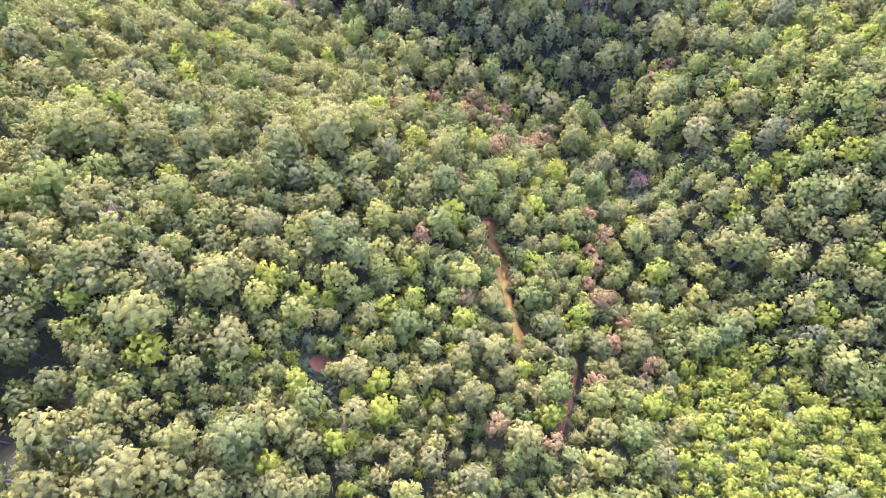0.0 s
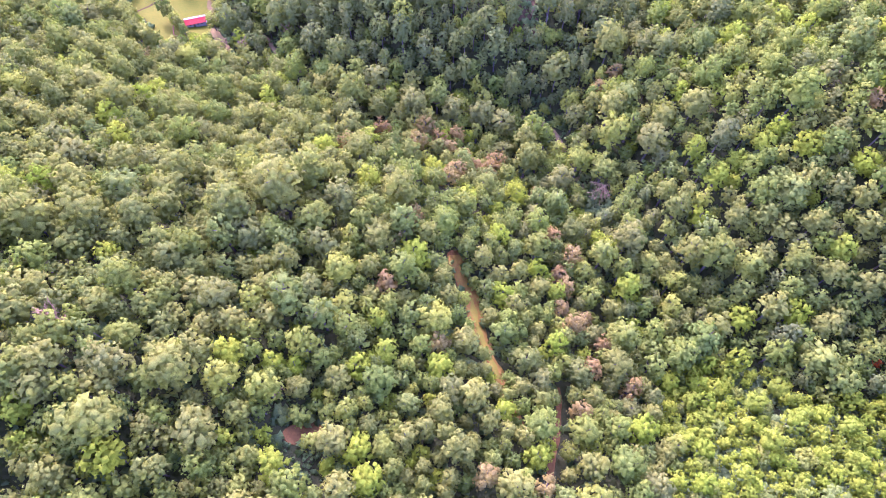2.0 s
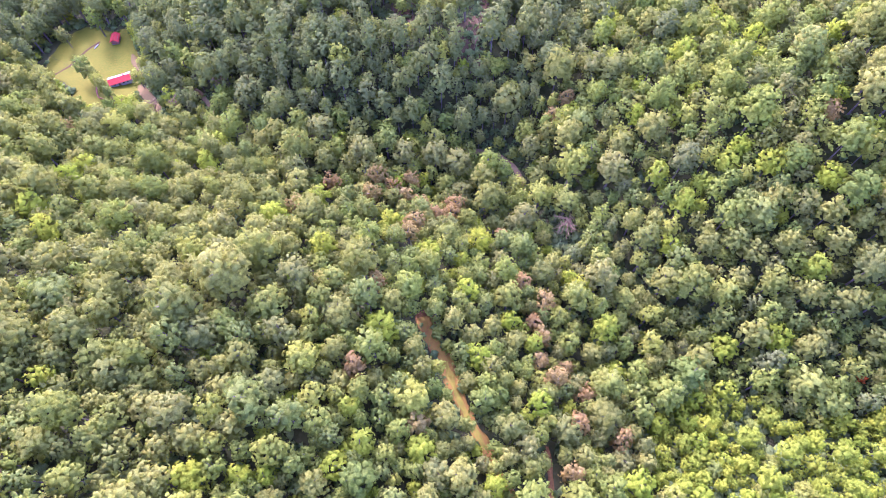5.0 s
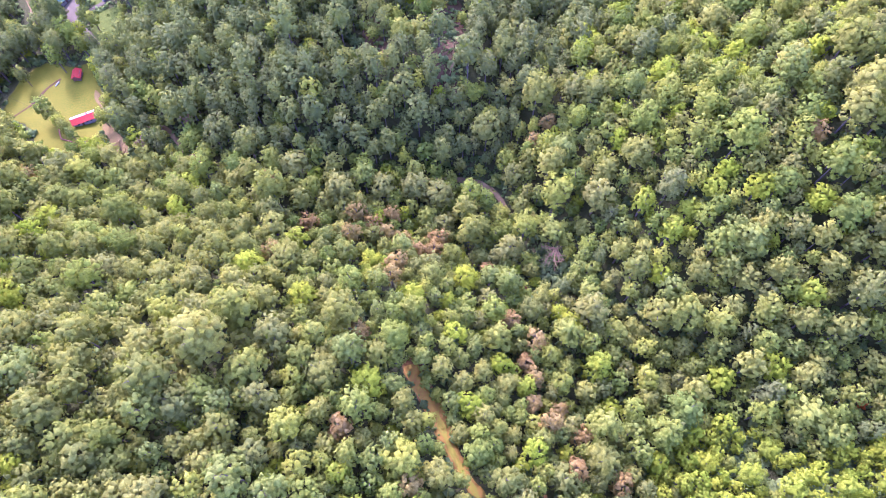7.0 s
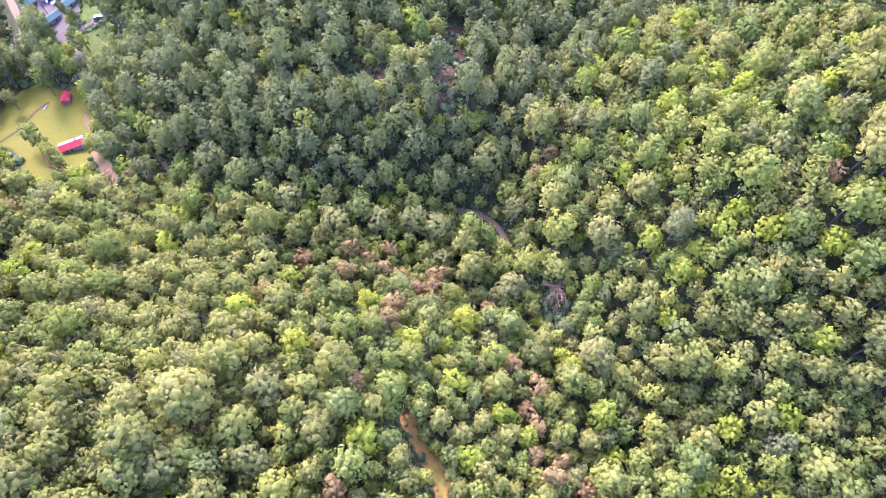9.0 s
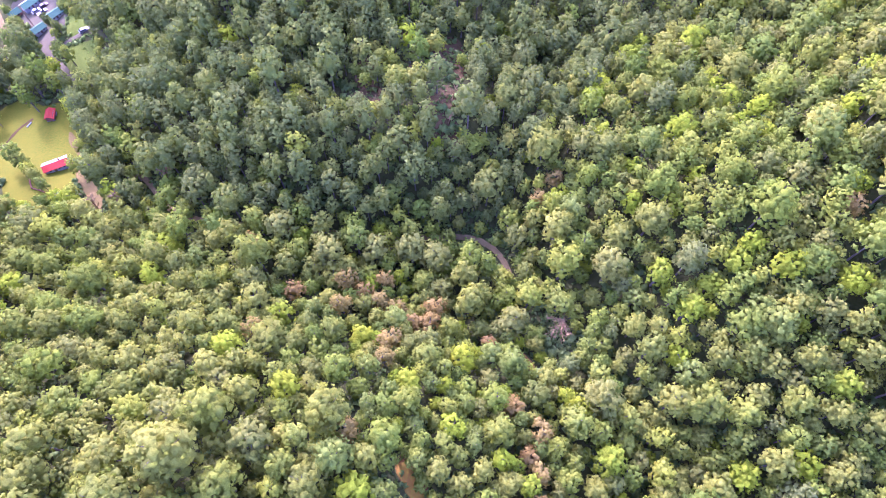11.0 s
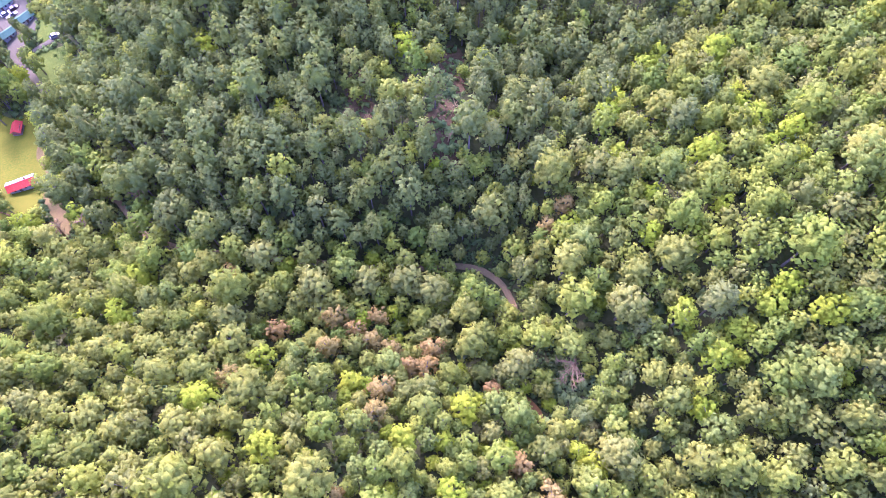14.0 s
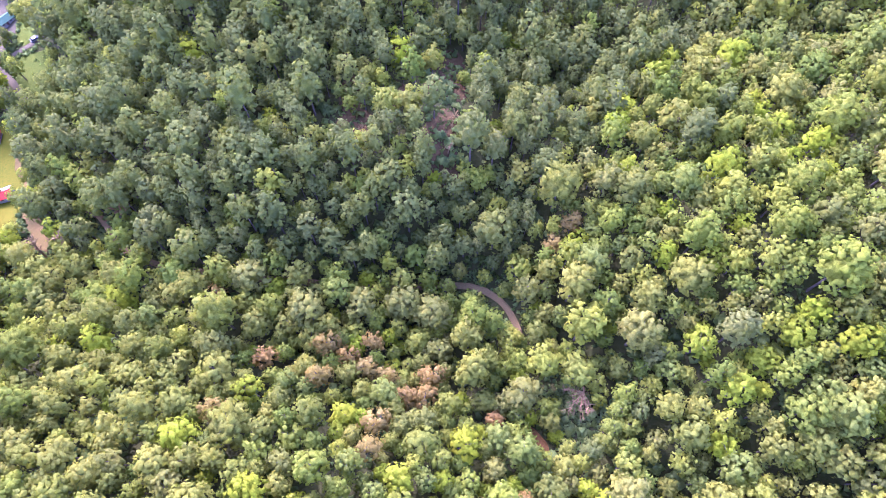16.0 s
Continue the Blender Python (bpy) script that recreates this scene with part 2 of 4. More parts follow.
gx, gy = np.meshgrid(spread(-230, 230, 4.0, 2600), spread(-60, 400, 4.0, 2700))
rows_n, cols_n = gx.shape
ground_verts = np.stack([gx, gy, land(gx, gy)], -1).reshape(-1, 3)
idx = np.arange(rows_n * cols_n).reshape(rows_n, cols_n)
q = np.stack([idx[:-1, :-1], idx[:-1, 1:], idx[1:, 1:], idx[1:, :-1]], -1).reshape(-1, 4)
ground = new("ground", put_mesh("ground", ground_verts, np.concatenate([q[:, [0, 1, 2]], q[:, [0, 2, 3]]]), LITTER))
tagged(ground, "brown leaf litter and low green on wooded hills", "ground", kind="structure")


def ribbon(name, points, width, mat, label, category, lift=0.13, wobble=0.5, crown=0.05, kind="structure", ruts=0.05, dip=0.3):
    """A way draped along the points, with uneven edges that dip into the ground."""
    pts = [Vector((*p, 0)) for p in points]
    line = []
    for i in range(len(pts) - 1):
        p0, p1, p2, p3 = pts[max(i - 1, 0)], pts[i], pts[i + 1], pts[min(i + 2, len(pts) - 1)]
        steps = max(2, int((p2 - p1).length / 1.0))
        for s in range(steps):
            t = s / steps
            line.append(0.5 * ((2 * p1) + (p2 - p0) * t + (2 * p0 - 5 * p1 + 4 * p2 - p3) * t * t + (3 * p1 - p0 - 3 * p2 + p3) * t ** 3))
    line.append(pts[-1])
    verts, tris = [], []
    across = (-0.62, -0.5, -0.27, 0.0, 0.27, 0.5, 0.62)
    for i, p in enumerate(line):
        way = (line[min(i + 1, len(line) - 1)] - line[max(i - 1, 0)]).normalized()
        side = Vector((way.y, -way.x, 0))
        wide = width * (1 + wobble * noise.noise(Vector((i * 0.31, len(points), width))))
        for k, a in enumerate(across):
            at = p + side * a * wide
            edge = k in (0, len(across) - 1)
            rut = -ruts if k in (2, 4) else crown * (k == 3)
            verts.append((at.x, at.y, height(at.x, at.y) + (lift - dip if edge else lift + rut)))
    n = len(across)
    for i in range(len(line) - 1):
        for k in range(n - 1):
            a = i * n + k
            tris += [(a, a + 1, a + n + 1), (a, a + n + 1, a + n)]
    ob = new(name, put_mesh(name, verts, tris, mat))
    for p in ob.data.polygons:
        p.use_smooth = True
    return tagged(ob, label, category, kind=kind), line


def patch(name, outline, mat, label, category, lift=0.10, kind="structure", rough=0.06):
    """A draped patch with a rounded, uneven outline."""
    n, m = 96, len(outline)
    cx, cy = sum(p[0] for p in outline) / m, sum(p[1] for p in outline) / m
    rim = []
    for i in range(n):
        u = i * m / n
        k, t = int(u), u - int(u)
        p0, p1, p2, p3 = (Vector(outline[(k + d) % m]) for d in (-1, 0, 1, 2))
        rim.append(0.5 * ((2 * p1) + (p2 - p0) * t + (2 * p0 - 5 * p1 + 4 * p2 - p3) * t * t + (3 * p1 - p0 - 3 * p2 + p3) * t ** 3))
    verts, tris = [(cx, cy, height(cx, cy) + lift)], []
    rings = 12
    for r in range(1, rings + 2):
        f = min(r, rings) / rings * (1.0 if r <= rings else 1.03)
        for i, p in enumerate(rim):
            wob = 1 + rough * noise.noise(Vector((p.x * 0.4, p.y * 0.4, 3.0))) * f
            x, y = cx + (p.x - cx) * f * wob, cy + (p.y - cy) * f * wob
            verts.append((x, y, height(x, y) + (lift if r <= rings else -0.4)))
    for i in range(n):
        j = (i + 1) % n
        tris.append((0, 1 + i, 1 + j))
        for r in range(rings):
            a = 1 + r * n
            tris += [(a + i, a + n + i, a + n + j), (a + i, a + n + j, a + j)]
    ob = new(name, put_mesh(name, verts, tris, mat))
    for p in ob.data.polygons:
        p.use_smooth = True
    return tagged(ob, label, category, kind=kind)


# ways: name, points, width, clear width for trees
SPUR = [(14.4, 92), (15.2, 85.6), (17.6, 78), (18.0, 70), (19.4, 62), (21.8, 53), (23.2, 45), (24.6, 38)]
GULLY = [(38.4, 50), (36.8, 43), (34.4, 36), (31.0, 29), (29.5, 24)]
VALLEY = [(-60, 222), (-50, 216), (-46, 209), (-42, 200), (-28, 188), (-5, 176), (16, 168), (32, 163), (45, 160.5), (54.3, 157.1), (58.9, 153), (61.6, 148.2), (62.6, 142.0), (62.2, 138)]
DRIVE = [(-86.8, 301), (-84, 294.8), (-81.2, 289.6), (-78.3, 284.9), (-75.9, 279.3), (-74.2, 273.0)]
LANE = [(-79, 299.5), (-72, 300.5), (-66, 301.5), (-60, 305)]
FAR_ROAD = [(-116, 352), (-111.4, 336), (-107.2, 322), (-105.6, 308), (-107, 296)]
ribbon("dirt_road", SPUR, 3.5, TRACK, "ochre clay track with grass down its middle on a wooded spur", "dirt road", lift=0.26)
ribbon("footpath", GULLY, 1.5, RED_SOIL, "narrow red earth path between trees", "path", wobble=0.35)
ribbon("gravel_road", VALLEY, 1.75, GRAVEL_ROAD, "pale gravel road curving along the valley floor", "road", wobble=0.2)
ribbon("driveway", DRIVE, 2.3, GRAVEL_LOT, "pale gravel driveway past grass", "driveway", wobble=0.2)
ribbon("lane", LANE, 2.1, GRAVEL_LOT, "pale gravel lane beside rough grass", "road", wobble=0.2)
ribbon("grass_strip", SPUR[2:6], 1.1, TRACK_GRASS, "yellow-green grass growing down the middle of the clay track", "grass", lift=0.31, wobble=0.9, crown=0.03, ruts=0.0, dip=0.06)
ribbon("forest_road", FAR_ROAD, 3.2, GRAVEL_ROAD, "pale dirt road between woods", "road", wobble=0.2)
LAWN = [(-77, 264), (-75, 250), (-72, 240), (-73, 229), (-75.5, 222), (-83, 215), (-89, 215.5), (-96, 220), (-99.5, 230), (-103, 238), (-111, 245), (-113, 258), (-108, 270), (-101, 276), (-93, 273), (-86, 267.5)]
LOT = [(-105.5, 339), (-98.1, 325.4), (-93.5, 315.4), (-89.6, 305), (-88, 298.6), (-83.6, 297.4), (-82.6, 301.9), (-80.5, 307), (-77, 313), (-79, 328), (-97, 350)]
GRASS = [(-77.1, 296.5), (-75.2, 297), (-68.6, 295.5), (-62.5, 293.5), (-64, 285.9), (-67, 279), (-68.8, 272.5), (-73.3, 272), (-75.6, 279.3), (-77.2, 286.3)]
YARD = [(-77.5, 304), (-75, 319), (-71, 332), (-60, 332), (-56, 316), (-64.5, 302.5)]
BARE = [(-32.8, 41.8), (-30.6, 44.2), (-26.0, 44.4), (-23.0, 42.4), (-24.2, 40.0), (-28.0, 39.0), (-31.4, 39.6)]
MUD = [(-72.9, 230.7), (-70.2, 225.6), (-66.6, 218.9), (-64.3, 213), (-64.6, 207.4), (-67.6, 207.4), (-69.8, 214.4), (-72.7, 221.5), (-74.4, 226.9)]
SCRAPE = [(53.5, 113.5), (56, 115), (58.5, 110), (57.5, 106.5), (54.8, 108.5)]
patch("lawn", LAWN, MOWN, "sunny yellow-green mown lawn round the house", "lawn")
patch("car_park", LOT, GRAVEL_LOT, "pale pinkish gravel car park", "car park")
patch("rough_grass", GRASS, ROUGH_GRASS, "rough green grass on a bank", "grass")
patch("yard", YARD, ROUGH_GRASS, "dark green grass behind the car park", "grass", lift=0.09)
patch("bare_clay", [(12.4, 92.5), (13.0, 86.0), (15.0, 79.0), (18.8, 78.5), (18.6, 85.0), (17.4, 93.0)], RED_SOIL, "bare reddish clay at the head of the track", "soil", lift=0.15)
patch("bare_ground", BARE, RED_SOIL, "round patch of bare reddish soil among trees", "soil", rough=0.2)
patch("bare_verge", [(-77.3, 250.6), (-75.4, 248.0), (-73.6, 242.6), (-71.8, 236.6), (-73.0, 235.4), (-75.4, 240.6), (-77.6, 245.5)], TRODDEN, "bare tan earth along the edge of the lawn", "soil", lift=0.15)
patch("muddy_ground", MUD, TRODDEN, "pinkish trodden earth at the wood's edge", "soil", lift=0.14)
for spot in ([(27, 205), (31, 212), (37, 213), (40, 207), (36, 201), (30, 200)], [(58, 214), (60, 224), (66, 227), (71, 221), (70, 211), (63, 209)], [(50, 188), (51, 197), (56, 203), (62, 206), (63, 199), (57, 190)], [(44, 210), (46, 219), (52, 218), (52, 210)], [(32, 214), (34, 224), (39, 226), (42, 219), (38, 213)], [(66, 222), (67, 230), (73, 231), (74, 224)], [(51, 184), (50, 189), (54, 194), (60, 192), (60, 185)], [(52, 229), (53, 236), (58, 236), (58, 229)]):
    patch("bare_slope", spot, SLOPE_SOIL, "bare purplish-brown slope between thin trees", "soil", lift=0.08)
patch("soil_scrape", SCRAPE, RED_SOIL, "dark red soil scrape beside a dead tree", "soil", lift=0.15)

# ---- trees ----
rng = np.random.default_rng(7)
def ball(level):
    bm = bmesh.new()
    bmesh.ops.create_icosphere(bm, subdivisions=level, radius=1.0)
    bm.verts.ensure_lookup_table()
    verts = np.array([v.co[:] for v in bm.verts])
    tris = np.array([[v.index for v in f.verts] for f in bm.faces if f.calc_center_median().z > -0.45])
    bm.free()
    return verts, tris


BALL = ball(1)
CORE = (np.array([(1, 0, 0), (0, 1, 0), (-1, 0, 0), (0, -1, 0), (0, 0, 1), (0, 0, -1)], float), np.array([(0, 1, 4), (1, 2, 4), (2, 3, 4), (3, 0, 4), (1, 0, 5), (2, 1, 5), (3, 2, 5), (0, 3, 5)]))


def unit(v):
    return v / np.maximum(np.linalg.norm(v, axis=-1, keepdims=True), 1e-9)


def crown_shape(seed, radius, low, top, lobes, sprays, size, rugged=1.0, bunch=6):
    """A crown as arrays: a heart swelling into rounded lobes, bunches of small leaf sprays all over them, and soft normals."""
    r = np.random.default_rng(seed)
    ball_v, ball_t = BALL
    tall = top - low
    mid = low + 0.42 * tall
    origin = np.array([0, 0, mid])
    squash = r.uniform(0.86, 1.16)
    half = np.array([radius * squash, radius / squash, 0.60 * tall])
    # rounded lobes all over an uneven dome
    k = np.arange(lobes)
    up = 1 - 1.42 * (k + 0.5) / lobes
    flat = np.sqrt(1 - up ** 2)
    turn = k * 2.399963 + r.uniform(-0.4, 0.4, lobes) + r.uniform(0, 6.28)
    way = np.stack([flat * np.cos(turn), flat * np.sin(turn), up], -1)
    sizes = radius * r.uniform(0.21, 0.37, lobes)
    out = r.uniform(1.02 - 0.28 * rugged, 1.10, lobes)
    centres = way * half * out[:, None] - unit(way * half) * sizes[:, None] * 0.95
    # the heart reaches out into every lobe
    along = ball_v @ centres.T
    under = along ** 2 - ((centres ** 2).sum(1) - (0.55 * sizes) ** 2)[None]
    reach = np.where(under > 0, along + np.sqrt(np.maximum(under, 0)), 0).max(1)
    dome = 1 / np.linalg.norm(ball_v / half, axis=1)
    heart = ball_v * np.clip(reach, dome * (0.52 - 0.2 * rugged), dome * 0.62)[:, None] * r.uniform(0.96, 1.02, (len(ball_v), 1))
    side = np.cross(heart[ball_t[:, 1]] - heart[ball_t[:, 0]], heart[ball_t[:, 2]] - heart[ball_t[:, 0]])
    soft = np.zeros_like(heart)
    for c in range(3):
        np.add.at(soft, ball_t[:, c], side)
    soft = unit(0.85 * unit(soft) + 0.5 * unit(heart / half))
    # a small uneven core in every lobe
    puff_v, puff_t = CORE
    spin = r.uniform(0, 1.57, lobes)
    turned = np.stack([puff_v[None, :, 0] * np.cos(spin)[:, None] - puff_v[None, :, 1] * np.sin(spin)[:, None], puff_v[None, :, 0] * np.sin(spin)[:, None] + puff_v[None, :, 1] * np.cos(spin)[:, None], np.tile(puff_v[:, 2], (lobes, 1))], -1)
    cores = (centres[:, None] + turned * (sizes[:, None] * r.uniform(0.50, 0.84, (lobes, len(puff_v))))[..., None]).reshape(-1, 3)
    core_t = (puff_t[None] + (np.arange(lobes) * len(puff_v))[:, None, None]).reshape(-1, 3)
    core_n = unit(0.8 * turned.reshape(-1, 3) + 0.75 * unit(cores / half))
    heart, soft, ball_t = np.concatenate([heart, cores]), np.concatenate([soft, core_n]), np.concatenate([ball_t, core_t + len(heart)])
    # bunches sit on the outer skin of the lobes
    count = sprays // bunch
    n = 8 * count
    k = r.choice(lobes, size=n, p=sizes ** 2 / (sizes ** 2).sum())
    d = unit(r.normal(size=(n, 3)))
    at = centres[k] + d * sizes[k][:, None] * r.uniform(0.88, 1.06, (n, 1))
    gap = np.linalg.norm(at[:, None] - centres[None], axis=2) / sizes[None]
    gap[np.arange(n), k] = 9
    keep = (gap.min(1) > 0.88) & (d[:, 2] > -0.30) & (np.linalg.norm(at / half, axis=1) > 0.5)
    at, d = at[keep][:count], d[keep][:count]
    face = unit(0.80 * d + 0.72 * unit(at / half) + r.normal(0, 0.08, at.shape))
    # small sprays of leaves cover each bunch
    n = len(at) * bunch
    face, at = np.repeat(face, bunch, 0), np.repeat(at, bunch, 0)
    e = unit(r.normal(size=(n, 3)) + 0.7 * face)
    at = at + e * 0.07 * radius * r.uniform(0.2, 1.3, (n, 1))
    lean = unit(face + 0.24 * e + r.normal(0, 0.10, (n, 3)))
    normal = unit(lean + r.normal(0, 0.28, (n, 3)))
    a = unit(np.cross(normal, r.normal(size=(n, 3))))
    b = np.cross(normal, a)
    ang = np.array([0, 2.09, 4.19]) + r.uniform(-0.5, 0.5, (n, 3))
    far = size * r.uniform(0.6, 1.3, (n, 1)) * r.uniform(0.7, 1.3, (n, 3))
    spray = (at[:, None] + (np.cos(ang) * far)[..., None] * a[:, None] + (np.sin(ang) * far)[..., None] * b[:, None]).reshape(-1, 3)
    tris = np.concatenate([ball_t, len(heart) + np.arange(len(spray)).reshape(-1, 3)])
    return np.concatenate([heart, spray]) + origin, tris, np.concatenate([soft, np.repeat(lean, 3, 0)]), centres + origin


def trunk_shape(seed, top, thick, centres):
    """A tapered, slightly bent trunk with limbs towards the lobes of the crown."""
    r = np.random.default_rng(seed)
    verts, tris = [], []
    bend = r.normal(0, 0.25, 2)
    knots = [Vector((0, 0, -0.8)), Vector((bend[0] * 0.4, bend[1] * 0.4, top * 0.3)), Vector((bend[0], bend[1], top * 0.58)), Vector((bend[0] * 0.6, bend[1] * 0.6, top * 0.82))]
    radii = (thick * 1.35, thick, thick * 0.65, thick * 0.22)
    for i in range(3):
        tube(verts, tris, knots[i], knots[i + 1], radii[i], radii[i + 1], 7)
    for c in centres[:: max(1, len(centres) // 6)]:
        start = knots[1].lerp(knots[3], min(0.85, max(0.1, (c[2] - top * 0.45) / (top * 0.5))))
        tube(verts, tris, start, Vector(c), thick * 0.38, thick * 0.08, 5)
    return np.array([v[:] for v in verts]), np.array(tris)


# kind: radius, foot of the crown, top, lobes, sprays, spray size, how rugged
SHAPES = {
    "oak": (3.7, 3.4, 14.0, 38, 960, 0.335, 1.0),
    "ash": (3.7, 3.4, 14.0, 40, 960, 0.335, 0.8),
    "maple": (3.2, 2.8, 13.0, 34, 860, 0.305, 0.95),
    "poplar": (2.8, 3.0, 14.2, 50, 940, 0.30, 0.7),
    "young": (2.8, 1.7, 10.0, 28, 720, 0.28, 0.9),
    "brown": (2.9, 3.0, 12.0, 28, 700, 0.25, 1.2),
    "red": (1.6, 1.2, 6.0, 12, 400, 0.22, 1.0),
}
FORMS = 5
MODEL = {}
for kind_i, (kind, shape) in enumerate(SHAPES.items()):
    MODEL[kind] = []
    for form in range(FORMS):
        seed, (wide, low, top, lobes, sprays, size, rugged) = 100 * kind_i + form, shape
        near = crown_shape(seed, wide, low, top, lobes, round(sprays * 0.78), size * 0.95, rugged)
        far = crown_shape(seed, wide, low, top, round(lobes * 0.85), round(sprays * 0.43), size * 1.07, rugged, 5)
        large = crown_shape(seed, wide, low, top, round(lobes * 1.3), round(sprays * 1.45), size * 0.64, rugged, 8)
        trunk = trunk_shape(900 + seed, top, 0.05 * wide + 0.06, near[3])
        stem = ([], [])
        tube(*stem, (0, 0, -0.8), (0, 0, top * 0.6), 0.05 * wide + 0.08, 0.06, 5)
        MODEL[kind].append({"near": near[:3], "far": far[:3], "large": large[:3], "trunk": trunk, "stem": (np.array([v[:] for v in stem[0]]), np.array(stem[1]), None)})
NAMES = {
    "oak": ("oak_tree", "broad grey-green oak with a billowing crown", "tree"),
    "maple": ("maple_tree", "fresh green broadleaf tree with a lumpy crown", "tree"),
    "poplar": ("poplar_tree", "tall dark green broadleaf tree with a narrow crown", "tree"),
    "young": ("young_tree", "small lime-green young tree in full leaf", "tree"),
    "ash": ("ash_tree", "pale silvery grey-green tree with a domed crown", "tree"),
    "red": ("red_leaved_tree", "small tree with bright orange-red leaves", "tree"),
    "brown": ("browned_tree", "tree with dry tan-brown leaves among green woods", "tree"),
}
PROTO = {}


def grow(kind, form, at, turn, scale, tall):
    """One tree as a thing of its own, sharing its meshes with the others of its form."""
    name, label, category = NAMES[kind]
    fine = "large" if scale > 1.4 else "near"
    if (kind, form, fine) not in PROTO:
        crown, trunk = MODEL[kind][form][fine], MODEL[kind][form]["trunk"]
        PROTO[kind, form, fine] = (put_mesh("crown", *crown[:2], LEAF[kind], normals=crown[2]), put_mesh("trunk", *trunk, BARK))
    ob = new(name)
    ob.matrix_basis = pose(*at, 0, 0, turn) @ Matrix.Diagonal((scale, scale, scale * tall, 1))
    ob.empty_display_size = 0.5
    tagged(ob, label, category, "trees of the wooded valley")
    for piece, me in zip(("crown", "trunk"), PROTO[kind, form, fine]):
        child = new(piece, me)
        child.parent = ob
    return ob


# edges of the wood: y, left x, right x
EDGE = [(-2, -84, 119), (40, -98, 145), (100, -122, 165), (160, -156, 206), (190, -170, 210), (220, -181, 183), (250, -183, 112), (260, -179, 60), (280, -167, 4), (320, -148, -46), (358, -130, -84)]
EDGE_Y, EDGE_L, EDGE_R = (np.array(c, float) for c in zip(*EDGE))
WAYS = [(SPUR[:6], 1.2), (SPUR[5:], -0.5), (GULLY, 1.2), (VALLEY[9:13], 1.4), (VALLEY[:10], -2.0), (DRIVE, 3.4), (LANE, 3.2), (FAR_ROAD, 5.0)]
OPEN = [(LAWN, 0.8), (LOT, 0.5), (GRASS, 1.6), (YARD, 0.0), (BARE, -0.5), (MUD, -0.5), (SCRAPE, 0.0)]
GLADES = [(-66.0, 212.0, 2.8), (-62.0, 206.0, 2.6), (-43.4, 198.0, 2.2), (-46.6, 208.0, 2.0), (-77.0, 257.5, 3.0), (-70.0, 219.5, 2.6), (13.6, 80.0, 1.8), (14.4, 72.0, 1.9), (15.4, 65.0, 1.8), (17.6, 57.0, 1.4), (11.6, 88.0, 1.8), (-75.5, 224.0, 3.4), (-72.0, 228.5, 2.6), (-62.5, 275.5, 5.0), (-66.0, 283.0, 4.0), (-57.5, 281.0, 3.0), (-66.0, 268.5, 3.4), (-69.0, 265.0, 3.6), (57.0, 190.0, 3.2), (59.0, 196.5, 3.0), (62.0, 205.0, 3.2), (64.0, 212.0, 3.6), (68.5, 220.0, 3.6), (35.0, 203.5, 3.2), (31.0, 210.0, 2.6), (48.5, 213.5, 2.6), (-45.2, 205.5, 2.4), (-43.4, 201.5, 2.2), (-47.6, 211.0, 1.8), (65.0, 120.5, 3.0)]
GLADES += [(-31.0, 47.5, 2.4), (-76.0, 66.5, 2.6), (-100.0, 77.5, 2.4), (56.5, 160.5, 2.6), (61.0, 155.5, 2.4), (57.0, 148.5, 4.0), (50.5, 155.5, 2.2), (65.5, 108.5, 2.6), (69.5, 116.5, 3.6), (66.0, 118.0, 3.0), (-77.5, 251.0, 3.5), (-80.0, 255.0, 4.0), (-27.5, 35.5, 3.6), (66.5, 113.0, 5.2), (57, 160, 2.5), (-80, 231, 6.0), (-79, 221, 5.0), (-83, 258, 5.0), (-87, 297, 5.5), (-83, 292, 4.0), (-90, 302, 4.0), (-96, 309, 3.0), (-76, 298, 3.0), (-80, 274, 2.5), (-76.5, 281, 3.4), (-74.5, 272, 3.0), (-69, 273, 5.0), (-64, 279, 3.0), (-106, 301, 4.0), (-104.5, 294, 3.5)]
HOLES = [(-80.4, 34.7, 3.4), (-82.8, 44.2, 2.2), (-80.7, 21.1, 4.0), (-77.5, 25.7, 3.0), (-92.7, 54.7, 2.6)]
THIN = [(36.7, 219, 5), (33, 206, 6), (56.5, 209, 4), (64, 211, 6), (57, 197, 6), (55.5, 188, 5), (70, 226, 5), (55, 232, 4), (43, 209, 3), (75.5, 202, 3), (10.7, 213, 3), (33, 208, 9), (65, 218, 9), (54, 192, 6), (60, 205, 7), (48, 214, 6), (-81, 29, 6), (-81, 21, 6), (-86, 37, 5)]


def from_way(x, y, line):
    best = 1e9
    for (ax, ay), (bx, by) in zip(line, line[1:]):
        dx, dy = bx - ax, by - ay
        t = min(1, max(0, ((x - ax) * dx + (y - ay) * dy) / (dx * dx + dy * dy)))
        best = min(best, math.hypot(x - ax - t * dx, y - ay - t * dy))
    return best


def inside(x, y, outline):
    hit = False
    for (ax, ay), (bx, by) in zip(outline, outline[1:] + outline[:1]):
        if (ay > y) != (by > y) and x < ax + (y - ay) / (by - ay) * (bx - ax):
            hit = not hit
    return hit


def free(x, y, reach):
    for line, half in WAYS:
        if from_way(x, y, line) < half + reach:
            return False
    for outline, more in OPEN:
        if inside(x, y, outline) or from_way(x, y, outline + outline[:1]) < max(0.0, more + reach * 1.15):
            return False
    return all(math.hypot(x - gx_, y - gy_) > reach * 0.6 + gr for gx_, gy_, gr in GLADES + HOLES)


def far_side(x):
    """The valley's line: beyond this y lies the far slope."""
    return float(np.interp(x, [-120, -85, -60, -20, 40, 62, 90, 130, 200], [262, 238, 207, 184, 163, 158, 175, 203, 230]))


